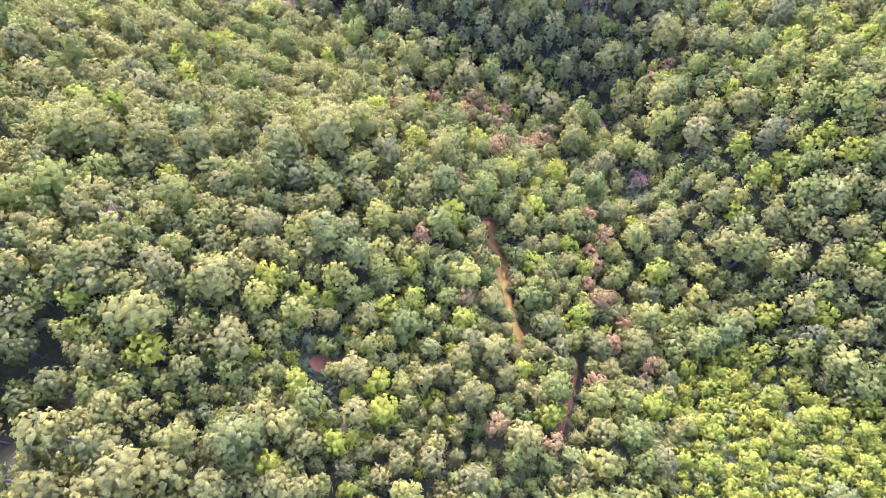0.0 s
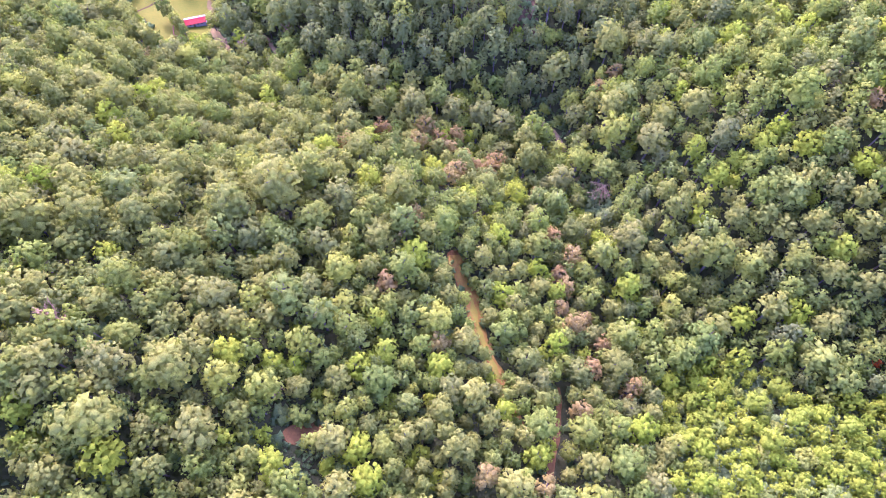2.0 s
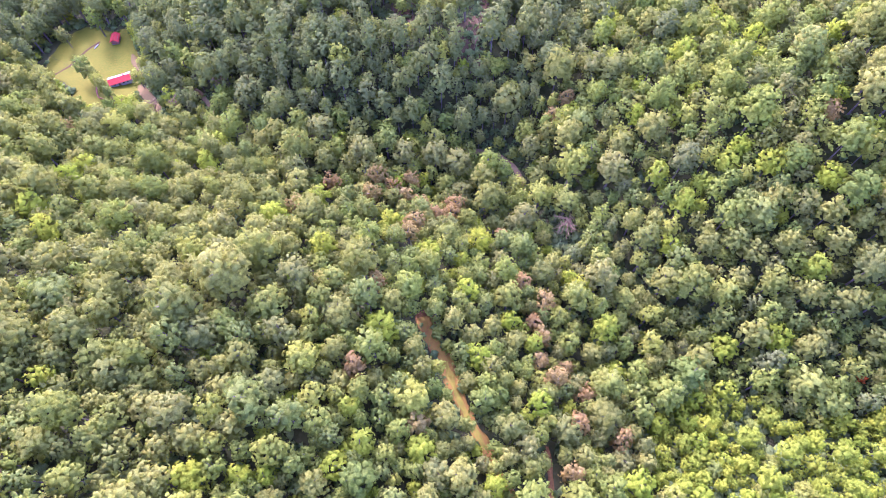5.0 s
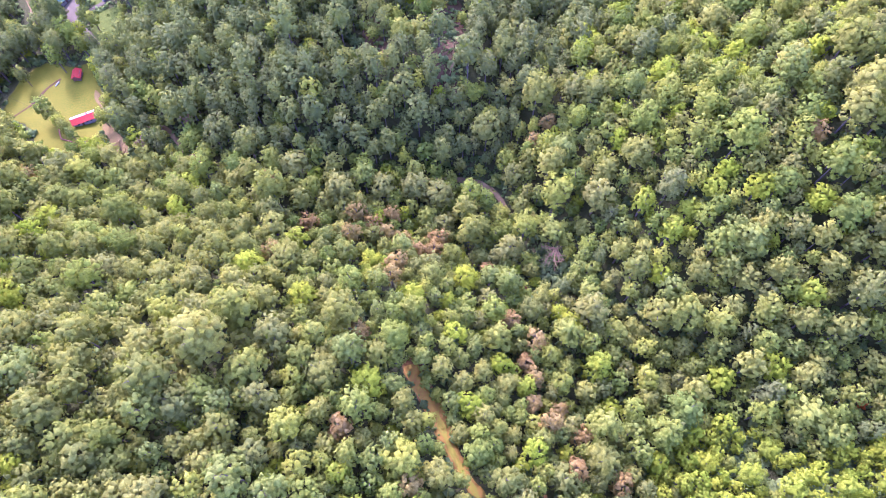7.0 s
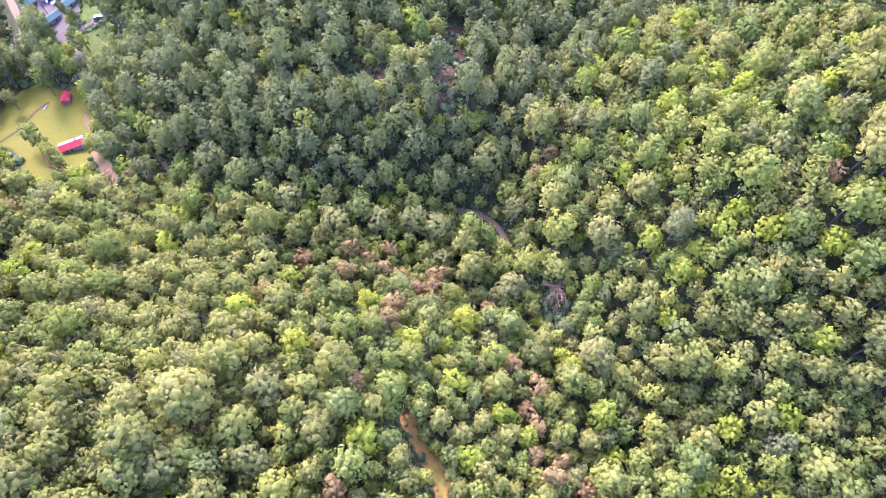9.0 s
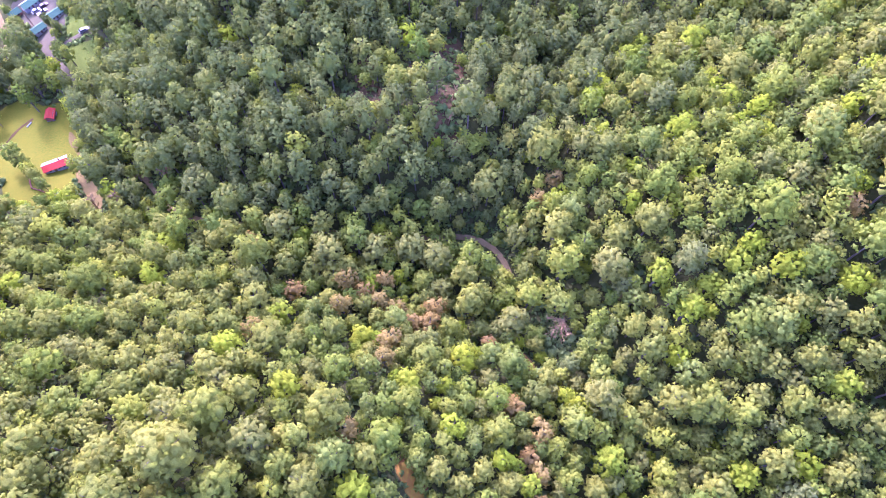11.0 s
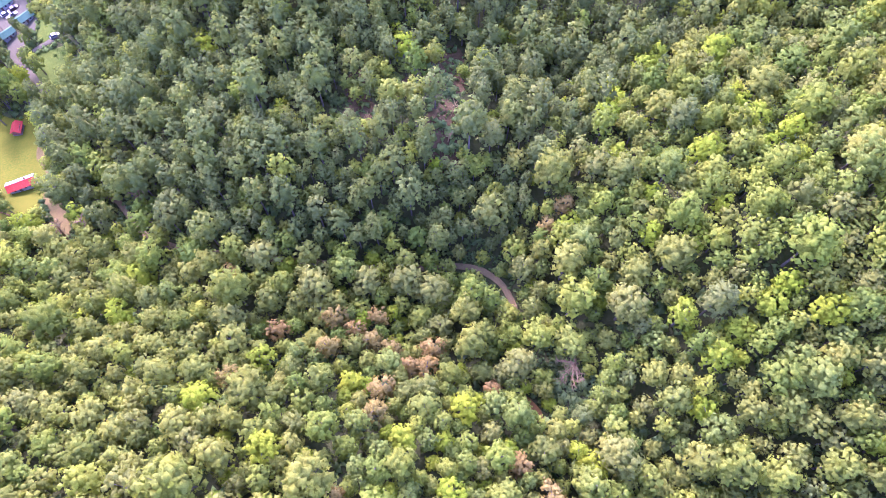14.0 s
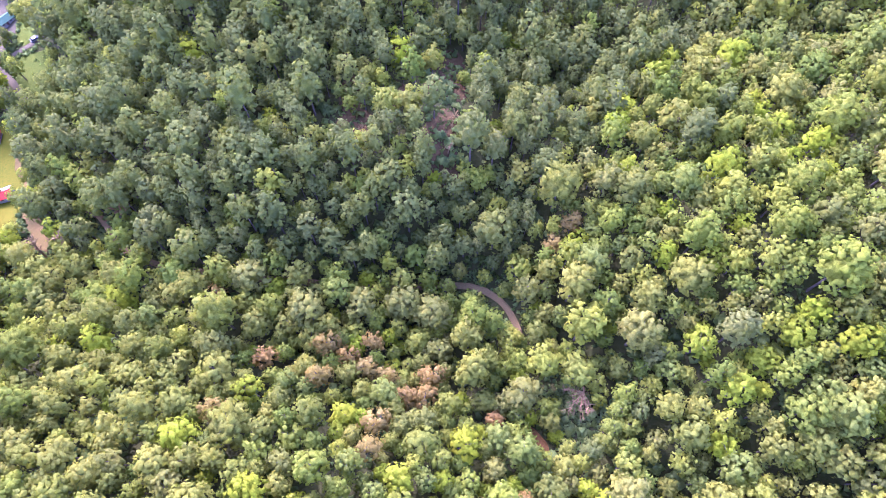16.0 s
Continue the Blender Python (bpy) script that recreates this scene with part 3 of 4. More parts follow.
def young_edge(x):
    """The young stand lies below this y."""
    return float(np.interp(x, [57, 64, 68, 77, 91, 100, 105, 109, 124, 150], [22, 31, 48, 53.5, 57.5, 50, 44, 37, 37, 34]))


def habit(x, y):
    """Mixture of kinds and spacing at a place."""
    wave = noise.noise(Vector((x * 0.035, y * 0.035, 1.7)))
    fine = noise.noise(Vector((x * 0.09, y * 0.09, 5.1)))
    if y > far_side(x):
        # Mostly poplar, whose tones carry this slope's shade and haze.
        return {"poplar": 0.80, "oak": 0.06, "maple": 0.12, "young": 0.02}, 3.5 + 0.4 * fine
    if x > 57 and y < young_edge(x) + 2 * fine:
        return {"young": 0.93, "maple": 0.05, "oak": 0.02}, 2.9 + 0.3 * fine
    if x > 62:
        return {"ash": 0.10, "maple": 0.52 + 0.2 * wave, "oak": 0.26 - 0.2 * wave, "poplar": 0.05, "young": 0.07}, 4.35 + 0.5 * fine
    lush = math.exp(-((x + 22) / 26) ** 2 - ((y - 48) / 26) ** 2) + math.exp(-((x - 12) / 26) ** 2 - ((y - 108) / 16) ** 2) * 0.8
    if lush > 0.42 + 0.15 * fine:
        return {"maple": 0.66, "young": 0.16, "oak": 0.18}, 3.45 + 0.45 * fine
    if x < 0:
        return {"ash": 0.10, "oak": 0.62 - 0.2 * wave, "maple": 0.20 + 0.2 * wave, "young": 0.03}, 4.2 + 0.6 * fine
    return {"ash": 0.07, "oak": 0.36, "maple": 0.46, "young": 0.08}, 3.9 + 0.5 * fine


BROWNED = [(11.9, 148.4), (16.0, 144.4), (19.8, 140.4), (5.6, 144.8), (8.4, 140.4), (23.1, 146.8), (-3.9, 149.3), (17.6, 134.9), (24.4, 137.0), (35.2, 133.4), (32.1, 128.8), (37.1, 125.0), (28.0, 129.8), (47.2, 118.2), (19.4, 124.9), (25.0, 122.7), (16.3, 119.2), (-15.4, 138.2), (-13.1, 170.4), (59.0, 102.9), (51.3, 89.1), (82.9, 159.9), (76.8, 156.8), (72.7, 150.5), (46.3, 97.4), (3.9, 101.9), (45.6, 84.3), (131.4, 115.2)]
BROWNED += [(50.2, 69.0), (47.0, 79.5), (44.0, 72.5), (42.8, 62.5), (54.0, 60.7), (48.2, 53.4), (6.1, 60.9), (-10.0, 83.0), (42.0, 41.3), (13.1, 27.0), (26.6, 23.0), (0.5, 39.5), (142.5, 115.4), (-6.0, 78.0), (46.0, 66.0), (-77.0, 62.0), (57.8, 46.6)]
LIMES = [(106.1, 184.6), (125.5, 198.6), (21.0, 110.8), (114.8, 113.6), (123.3, 107.3), (136.1, 98.1), (97.0, 118.7), (-8.5, 117.1), (28.6, 96.4), (-42.8, 165.4), (93.6, 96.5), (99.7, 106.6), (110.7, 62.0), (64.5, 92.7), (5.3, 55.0), (56.3, 34.6), (-60.7, 37.3), (-83.1, 138.7), (26.8, 31.0), (-25.8, 31.4), (-15.7, 36.0), (-13.8, 29.0), (56.4, 34.2), (91.3, 97.6)]
GREYS = [(40.3, 150.5), (8.9, 159.0), (22.6, 157.5), (85.9, 126.2), (62.7, 165.0), (69.7, 92.6), (-33.4, 115.5), (55.8, 122.1), (33.7, 155.0)]

# crowns that stand out: x, y, radius, hillside by hillside
STANDOUT = {}
STANDOUT["oak"] = [(-71.2, 9.4, 3.9), (-65.6, 9.7, 3.5), (17.3, 11.8, 2.4), (-0.5, 12.5, 2.5), (-65.9, 13.8, 3.6), (26.9, 14.3, 3), (-27.5, 17, 2.1), (-63.1, 17.4, 4.2), (3.3, 19.9, 2.6), (-14.2, 21.5, 2.5), (8.6, 21.5, 2.2), (-1.8, 22.1, 2.9), (-69.3, 22.9, 3), (-7.5, 23, 2.9), (-59.4, 24.2, 3.4), (-53.4, 24.5, 2.3), (-65, 24.8, 3.6), (-79, 26.4, 3.3), (-43.8, 26.5, 2.5), (4.8, 27.7, 2.8), (-78, 30.3, 3.2), (-48.7, 30.8, 2.2), (2.8, 33, 2.8), (-81.8, 34, 2.6), (-53.7, 34.1, 3.5), (-69.5, 35, 3.6), (24.3, 35.4, 2.8), (-9.9, 36, 3.3), (-37.2, 36, 2.4), (-4.6, 38, 3), (15.9, 40.5, 3.7), (-61.7, 41.8, 3.6)]
STANDOUT["oak"] += [(4.4, 43.1, 4), (13.2, 46.3, 4.4), (26.4, 48.7, 3.3), (-48.4, 48.8, 2.4), (-68, 50.7, 2.7), (-73.8, 51.6, 3.6), (-63.3, 51.6, 3.3), (-59.5, 51.9, 3), (5.3, 52.6, 3.4), (-72.1, 56.7, 3.6), (-47.2, 59, 3.8), (-85.9, 61.9, 3.3), (-61.2, 62.4, 3.5), (-92.8, 65.1, 3.7), (-54.5, 65.1, 2.8), (-48, 66.4, 3.1), (-42.1, 67.1, 3.6), (20.8, 68.5, 4), (-34, 69, 3.7), (-58.5, 70, 3.3), (59.9, 71.6, 4), (28.7, 72, 3.3), (-54.7, 72.9, 5.1), (-81, 74.7, 4.6), (-50, 75.8, 3.5), (-63.5, 76.6, 4.1), (-35.1, 77.8, 3.8), (-71.7, 79.3, 3.1), (38.4, 79.4, 3.9), (26.1, 82.5, 3.8), (-51.7, 83.3, 3.3), (-10, 83.6, 3.1)]
STANDOUT["oak"] += [(19.2, 83.8, 4.3), (32.5, 84.1, 3.7), (-57.4, 84.8, 4.4), (39.9, 91.9, 4.1), (-7.1, 92.8, 5.3), (53.6, 99.2, 4.4), (-32.1, 105.7, 6.6), (1, 106.5, 5.2), (28.3, 116.9, 4.9), (-34.7, 121, 3.2), (-44.8, 127.3, 4), (-20.4, 127.5, 3.8), (-26.3, 127.7, 4.2), (-50, 127.9, 3.2), (-38.8, 130.4, 3.6), (-26.9, 135.6, 3), (-1.4, 137, 3.4), (-32.1, 137.1, 3.3), (47.3, 140.8, 4.6), (-29.7, 142, 3.9), (-35.5, 146.3, 3), (-25, 148.1, 3), (-47.7, 148.3, 3.8), (39.8, 151.5, 5.6), (13.4, 153.7, 3.8), (-50.6, 155.8, 3.4), (3.5, 157.3, 3.5), (22.8, 159.7, 3.7), (-50.9, 162.6, 4.2), (-0.1, 162.6, 3.8), (6.4, 164.5, 3.1), (11.9, 164.6, 3.4)]
STANDOUT["oak"] += [(-5.7, 166, 4), (-35.9, 168.2, 4.5), (-24.5, 174.3, 4), (-59.2, 183.7, 4.4), (-33, 189.6, 4), (-62, 195.7, 4.5), (22.8, 201.9, 3.7), (90, 63, 4.8), (104.7, 63.9, 4.3), (81, 66.5, 3.8), (85.2, 74.2, 3.3), (113.9, 76, 4.6), (107.4, 80.4, 4.1), (102.2, 84.9, 2.9), (87.8, 85.8, 4.6), (107.8, 86.7, 2.7), (68.3, 91.2, 5.1), (109.5, 91.2, 4.4), (103.6, 96.8, 3.1), (121, 97.2, 3.8), (76.9, 107.1, 3.2), (85.9, 107.8, 3.5), (93.1, 113.4, 2.8), (102.2, 125.7, 2.6), (85.6, 126.4, 5.8), (128.9, 130.7, 2.8), (91.4, 133.5, 4.8), (91.4, 144, 3.9), (101.7, 145.9, 3.5), (111, 150.8, 3.8), (70, 158.4, 2.7), (132.7, 163.6, 3.5)]
STANDOUT["oak"] += [(125.7, 167, 3.9), (109, 174.4, 4), (118.4, 178.5, 4.3), (128.4, 180.5, 4), (148.2, 186.9, 4.4), (177.3, 195.4, 4.4), (171.7, 198.7, 3.8), (145.8, 200.7, 4), (94.7, 206.5, 3.9)]
STANDOUT["maple"] = [(-45.5, 23.1, 2.3), (-50.1, 26.1, 2.5), (-25.4, 27.1, 2.5), (9.7, 29.8, 1.9), (15.4, 31.1, 2.8), (-41.6, 34.5, 2.2), (-65.5, 36.5, 2.4), (-49.2, 38.5, 2.3), (-68.1, 43.2, 2.2), (-10.2, 43.7, 2.2), (-3.4, 45.7, 3.1), (-55.7, 47.5, 2.2), (-85, 48.1, 3.4), (-39.3, 49.8, 2.4), (-55.3, 57.3, 2.4), (-78.8, 59.1, 1.9), (-66.5, 59.3, 2.8), (-26.1, 61.1, 3.5), (-71.5, 67.9, 2.3), (12, 69.4, 3), (4, 71.5, 3), (-17.5, 81.4, 4.5), (-25.7, 81.4, 2.6), (8.3, 85.9, 3.6), (-30.2, 89.6, 3.3), (17.9, 91, 2.9), (25.1, 92.8, 3.3), (59.1, 107.6, 4.2), (58.2, 137.6, 3.4), (-14, 139, 3.4), (61.8, 162.7, 3.7), (-44.9, 180.8, 3.9)]
STANDOUT["maple"] += [(-49.6, 182.6, 3.2), (-63.3, 188.5, 4), (-42.7, 192.2, 2.9), (59.9, 200.4, 4.2), (45.7, 216.6, 2.7), (114.6, 62, 4.9), (102.1, 77.7, 4.5), (81.1, 78.5, 3.4), (72.7, 80.5, 3.8), (93.4, 93, 5.7), (84.5, 95.4, 3.4), (98.2, 104.3, 3.3), (108.4, 105.9, 3.2), (114, 125.4, 3), (121.3, 128.9, 3.3), (75.2, 132.6, 5.4), (137.3, 137.3, 3.3), (110.5, 138.6, 3.6), (65.8, 141.1, 3.6), (124.4, 143, 3.9), (71, 147.2, 2.9), (96, 151.6, 3), (132.4, 154.6, 3.2), (73.8, 162.2, 2.7), (136.3, 174.3, 3.4), (167.2, 175.4, 3.2), (172.9, 179.2, 4.8), (62.2, 180, 3), (154.8, 188.4, 3.8)]
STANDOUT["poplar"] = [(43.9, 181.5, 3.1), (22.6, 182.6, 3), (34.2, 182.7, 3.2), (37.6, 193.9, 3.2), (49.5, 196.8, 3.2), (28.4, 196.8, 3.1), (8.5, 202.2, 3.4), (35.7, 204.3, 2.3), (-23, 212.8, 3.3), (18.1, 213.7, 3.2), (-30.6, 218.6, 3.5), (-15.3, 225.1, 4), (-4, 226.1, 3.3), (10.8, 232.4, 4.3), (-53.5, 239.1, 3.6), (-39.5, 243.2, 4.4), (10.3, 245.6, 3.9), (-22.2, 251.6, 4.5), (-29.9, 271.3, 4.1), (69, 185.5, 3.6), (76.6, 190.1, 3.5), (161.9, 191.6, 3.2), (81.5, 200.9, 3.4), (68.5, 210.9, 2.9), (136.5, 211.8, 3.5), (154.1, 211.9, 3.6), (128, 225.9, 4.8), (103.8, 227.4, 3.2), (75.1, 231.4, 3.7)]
STANDOUT["young"] = [(-20.8, 12.1, 2.5), (-35.5, 15.8, 3.5), (-17.1, 15.8, 2.2), (-5.6, 16.4, 1.8), (-24, 21.1, 3.6), (-15.5, 28.3, 2.7), (25, 30.5, 2), (-15.9, 35.9, 1.9), (-62, 36.3, 3.2), (-75.7, 42.4, 2.6), (-77.5, 48.2, 3.3), (-84.7, 67.2, 2.3), (-7.7, 141.1, 3.4), (47.3, 210.6, 3.5), (97.3, 63.4, 4.3), (65.7, 66, 4), (125.1, 107.5, 4.2), (114, 115.6, 4.2), (98.7, 141.5, 3.2), (116.6, 141.7, 2.8), (140.5, 147.1, 3), (142.5, 154.9, 4.3), (113.4, 197.9, 4.7), (133.5, 204.3, 3.9)]

PLACED = []      # x, y, kind, crown radius
CELL = {}


def clash(x, y, apart):
    cx, cy = int(x // 10), int(y // 10)
    for i in (-1, 0, 1):
        for j in (-1, 0, 1):
            for ox, oy, oa in CELL.get((cx + i, cy + j), ()):
                if math.hypot(x - ox, y - oy) < 0.5 * (apart + oa):
                    return True
    return False


def plant(x, y, kind, apart):
    PLACED.append((x, y, kind, apart))
    CELL.setdefault((int(x // 10), int(y // 10)), []).append((x, y, apart))


for k, (x, y) in enumerate(BROWNED):
    plant(x, y, "oak" if k % 4 == 3 else "brown", 4.2)
plant(130.8, 45.2, "red", 1.9)
for x, y in LIMES:
    if not clash(x, y, 3.0) and free(x, y, 1.6):
        plant(x, y, "young", 5.2)
for x, y in GREYS:
    if not clash(x, y, 3.0) and free(x, y, 1.6):
        plant(x, y, "ash", 6.4)
for kind, spots in STANDOUT.items():
    for x, y, r in spots:
        if not clash(x, y, r * 1.2) and free(x, y, r * 0.72):
            plant(x, y, kind, r * 1.25)
# trees round the clearing: x, y, kind, crown radius
YARD_TREES = [(-92.6, 237.9, "maple", 3.8), (-90.4, 234.8, "oak", 3.0), (-87.5, 229.8, "maple", 3.0), (-85.2, 226.0, "oak", 3.0), (-82.7, 221.6, "maple", 2.6), (-71.4, 227.2, "maple", 3.0), (-64.0, 221.5, "young", 3.0)]
YARD_TREES += [(-76.4, 212.6, "young", 3.4), (-72.1, 210.8, "young", 2.8), (-91.6, 208.4, "oak", 4.4), (-97.6, 213.2, "oak", 3.8), (-92.4, 199.2, "brown", 3.4), (-83.4, 203.1, "maple", 2.8), (-75.0, 201.4, "maple", 3.0), (-101.5, 222.0, "oak", 3.8), (-86.5, 208.0, "oak", 3.2), (-80.4, 207.0, "oak", 3.0)]
YARD_TREES += [(-88.6, 265.0, "maple", 3.4), (-86.6, 271.6, "poplar", 3.8), (-81.4, 273.6, "maple", 4.2), (-77.6, 268.6, "maple", 3.6), (-91.4, 276.4, "poplar", 3.4), (-95.2, 281.2, "young", 3.0), (-102.5, 283.0, "poplar", 3.4), (-98.0, 279.4, "poplar", 3.2), (-107.0, 292.0, "oak", 3.6), (-100.0, 291.5, "oak", 3.8), (-89.6, 284.6, "poplar", 4.0)]
YARD_TREES += [(-95.0, 306.0, "poplar", 3.8), (-91.0, 298.0, "poplar", 4.2), (-86.6, 290.6, "poplar", 4.2), (-84.6, 284.4, "oak", 3.2), (-77.2, 289.8, "maple", 3.0), (-79.4, 281.4, "young", 3.0), (-73.2, 284.2, "maple", 2.8), (-82.4, 310.4, "poplar", 2.0), (-78.6, 305.4, "poplar", 2.0), (-66.0, 303.5, "oak", 5.0), (-58.8, 297.0, "young", 4.0)]
YARD_TREES += [(-103.0, 262.5, "ash", 3.0), (-110.0, 275.5, "poplar", 4.0), (-100.0, 285.0, "poplar", 3.8), (-95.5, 287.0, "poplar", 3.6), (-113.0, 269.5, "poplar", 3.8), (-105.5, 279.0, "poplar", 3.6), (-115.5, 251.5, "poplar", 4.0), (-116.0, 264.0, "poplar", 4.0), (-73.0, 256.5, "young", 3.0), (-70.6, 250.0, "maple", 3.2), (-68.2, 243.4, "young", 3.0), (-67.6, 236.6, "maple", 2.8)]
for x, y, kind, apart in YARD_TREES:
    plant(x, y, kind, apart / 0.84)
for trial in range(95000):
    y = rng.uniform(-2, 358)
    left, right = np.interp(y, EDGE_Y, EDGE_L), np.interp(y, EDGE_Y, EDGE_R)
    x = rng.uniform(-222, 218)
    if not left < x < right:
        continue
    mix, apart = habit(x, y)
    apart *= 1.26 * rng.choice([0.62, 0.79, 0.97, 1.12, 1.24], p=[0.24, 0.24, 0.22, 0.18, 0.12])
    if clash(x, y, apart) or not free(x, y, apart * 0.56):
        continue
    if any(math.hypot(x - tx, y - ty) < tr + 0.4 * apart for tx, ty, tr in THIN) and rng.random() < 0.95:
        continue
    kinds = list(mix)
    weights = np.clip(np.array([mix[k] for k in kinds]), 0.001, None)
    plant(x, y, str(rng.choice(kinds, p=weights / weights.sum())), apart)

# saplings fill the gaps that the large crowns leave
SAPLING = 3.2
def covered(x, y):
    cx, cy = int(x // 10), int(y // 10)
    return any(math.hypot(x - ox, y - oy) < 0.60 * oa + 0.9 for i in (-1, 0, 1) for j in (-1, 0, 1) for ox, oy, oa in CELL.get((cx + i, cy + j), ()))


for trial in range(26000):
    y = rng.uniform(2, 335)
    x = rng.uniform(-170, 200)
    if not np.interp(y, EDGE_Y, EDGE_L) + 4 < x < np.interp(y, EDGE_Y, EDGE_R) - 4 or covered(x, y) or not free(x, y, 0.7):
        continue
    if any(math.hypot(x - tx, y - ty) < tr for tx, ty, tr in THIN) and rng.random() < 0.9:
        continue
    plant(x, y, "young" if rng.random() < 0.2 else "maple", SAPLING)

# trees of the middle of the valley are things of their own; the woods round it are joined, hillside by hillside
COUNT = {}
WOODS = {}
for x, y, kind, apart in PLACED:
    form = int(rng.integers(FORMS))
    scale = apart * (0.88 if x < -25 and y < 110 else 0.80) / SHAPES[kind][0] * rng.uniform(0.92, 1.12)
    tall = rng.uniform(0.78, 1.20) * (1.0 / scale) ** 0.12 * (0.66 if apart == SAPLING else 1.0)
    turn = rng.uniform(0, 360)
    z = height(x, y) - 0.25
    near = math.hypot(x - 28, y - 92) < 74 or kind in ("brown", "red") or (y > 205 and x < -60 and math.hypot(x + 80, y - 265) < 62)
    if near and COUNT.get(kind, 0) < 300:
        COUNT[kind] = COUNT.get(kind, 0) + 1
        grow(kind, form, (x, y, z), turn, scale, tall)
    else:
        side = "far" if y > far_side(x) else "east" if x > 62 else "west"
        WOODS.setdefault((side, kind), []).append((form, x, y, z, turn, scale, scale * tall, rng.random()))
for (side, kind), trees in WOODS.items():
    for name, mat in (("woods", WOOD_LEAF[kind]), ("trunks", BARK)):
        all_v, all_t, all_c, all_n, n = [], [], [], [], 0
        for form, x, y, z, turn, wide, high, tint in trees:
            v, t, rounded = MODEL[kind][form]["stem" if name == "trunks" else "far" if side == "far" or wide < 1.0 else "large" if wide > 1.4 else "near"]
            c, s = math.cos(radians(turn)), math.sin(radians(turn))
            all_v.append(np.stack([(v[:, 0] * c - v[:, 1] * s) * wide + x, (v[:, 0] * s + v[:, 1] * c) * wide + y, v[:, 2] * high + z], -1))
            if rounded is not None:
                all_n.append(unit(np.stack([(rounded[:, 0] * c - rounded[:, 1] * s) / wide, (rounded[:, 0] * s + rounded[:, 1] * c) / wide, rounded[:, 2] / high], -1)))
            all_t.append(t + n)
            all_c.append(np.full(len(v), tint))
            n += len(v)
        label = {"oak": "grey-green oak woods", "ash": "pale silvery green woods", "maple": "fresh green broadleaf woods", "poplar": "tall dark green broadleaf woods", "young": "lime-green young woods"}[kind]
        place = {"far": " covering the far slope", "east": " covering the steep sunny slope", "west": " covering the broad rounded hill"}[side]
        ob = new(name, put_mesh(name, np.concatenate(all_v), np.concatenate(all_t), mat, np.concatenate(all_c), normals=np.concatenate(all_n) if all_n else None))
        if name == "woods":
            wood = tagged(ob, label + place, "woods", kind="stuff")
        else:
            ob.parent = wood

# undergrowth between the trees
all_v, all_t, all_c, n = [], [], [], 0


def shrub(x, y, size, tint, clumps=5):
    """A low bush of rounded leaf clumps, added to the undergrowth."""
    global n
    z = height(x, y)
    for k in range(clumps):
        d = rng.normal(size=3)
        d[2] = abs(d[2]) * 0.8 + 0.25
        d /= np.linalg.norm(d)
        at = np.array([x, y, z]) + d * size * rng.uniform(0.5, 1.0) * np.array([1, 1, 1.1])
        a = np.cross(d, rng.normal(size=3))
        a /= np.linalg.norm(a)
        b = np.cross(d, a)
        wide = size * rng.uniform(0.42, 0.75)
        ang = 2.0944 * (np.arange(3) + rng.uniform(-0.25, 0.25, 3))
        ring = at + np.outer(np.cos(ang), a) * wide + np.outer(np.sin(ang), b) * wide - np.outer(wide * rng.uniform(0.3, 0.8, 3), d)
        all_v.append(np.vstack([at + d * wide * 0.45, ring]))
        all_t.append(np.array([[n, n + 1, n + 2], [n, n + 2, n + 3], [n, n + 3, n + 1]]))
        all_c.append(np.full(4, tint))
        n += 4


for trial in range(11000):
    y = rng.uniform(0, 345)
    x = rng.uniform(-190, 205)
    if not np.interp(y, EDGE_Y, EDGE_L) + 8 < x < np.interp(y, EDGE_Y, EDGE_R) - 8:
        continue
    if any(from_way(x, y, line) < max(half, 1.9) + 0.1 for line, half in WAYS) or any(inside(x, y, o) for o, _ in OPEN):
        continue
    shrub(x, y, rng.uniform(0.9, 2.8), rng.random())
for trial in range(1500):      # thick growth under the young stand
    x, y = rng.uniform(57, 140), rng.uniform(4, 58)
    if y < young_edge(x):
        shrub(x, y, rng.uniform(1.4, 3.0), 0.5 + 0.5 * rng.random())
for outline in (LAWN, GRASS, YARD, LOT):     # bushes along the edges of the open ground
    for (ax, ay), (bx, by) in zip(outline, outline[1:] + outline[:1]):
        far, turn = math.hypot(bx - ax, by - ay), 1 if outline is LAWN else -1
        for k in range(int(far * 1.3)):
            t, off = rng.random(), rng.uniform(-0.2, 4.0) * turn
            x, y = ax + (bx - ax) * t + (by - ay) / far * off, ay + (by - ay) * t - (bx - ax) / far * off
            if math.hypot(x + 76, y - 240) > 14 and min(from_way(x, y, way) for way in (DRIVE, LANE, FAR_ROAD)) > 1.8:
                if not any(inside(x, y, o) for o in (LAWN, LOT)):
                    shrub(x, y, rng.uniform(0.5, 1.5), rng.random())
for outline, count in ((GRASS, 26), (YARD, 20)):
    for k in range(count):
        x, y = rng.uniform(-77, -58), rng.uniform(277, 331)
        if inside(x, y, outline) and from_way(x, y, LANE) > 2:
            shrub(x, y, rng.uniform(0.4, 1.0), rng.random() * 0.6)
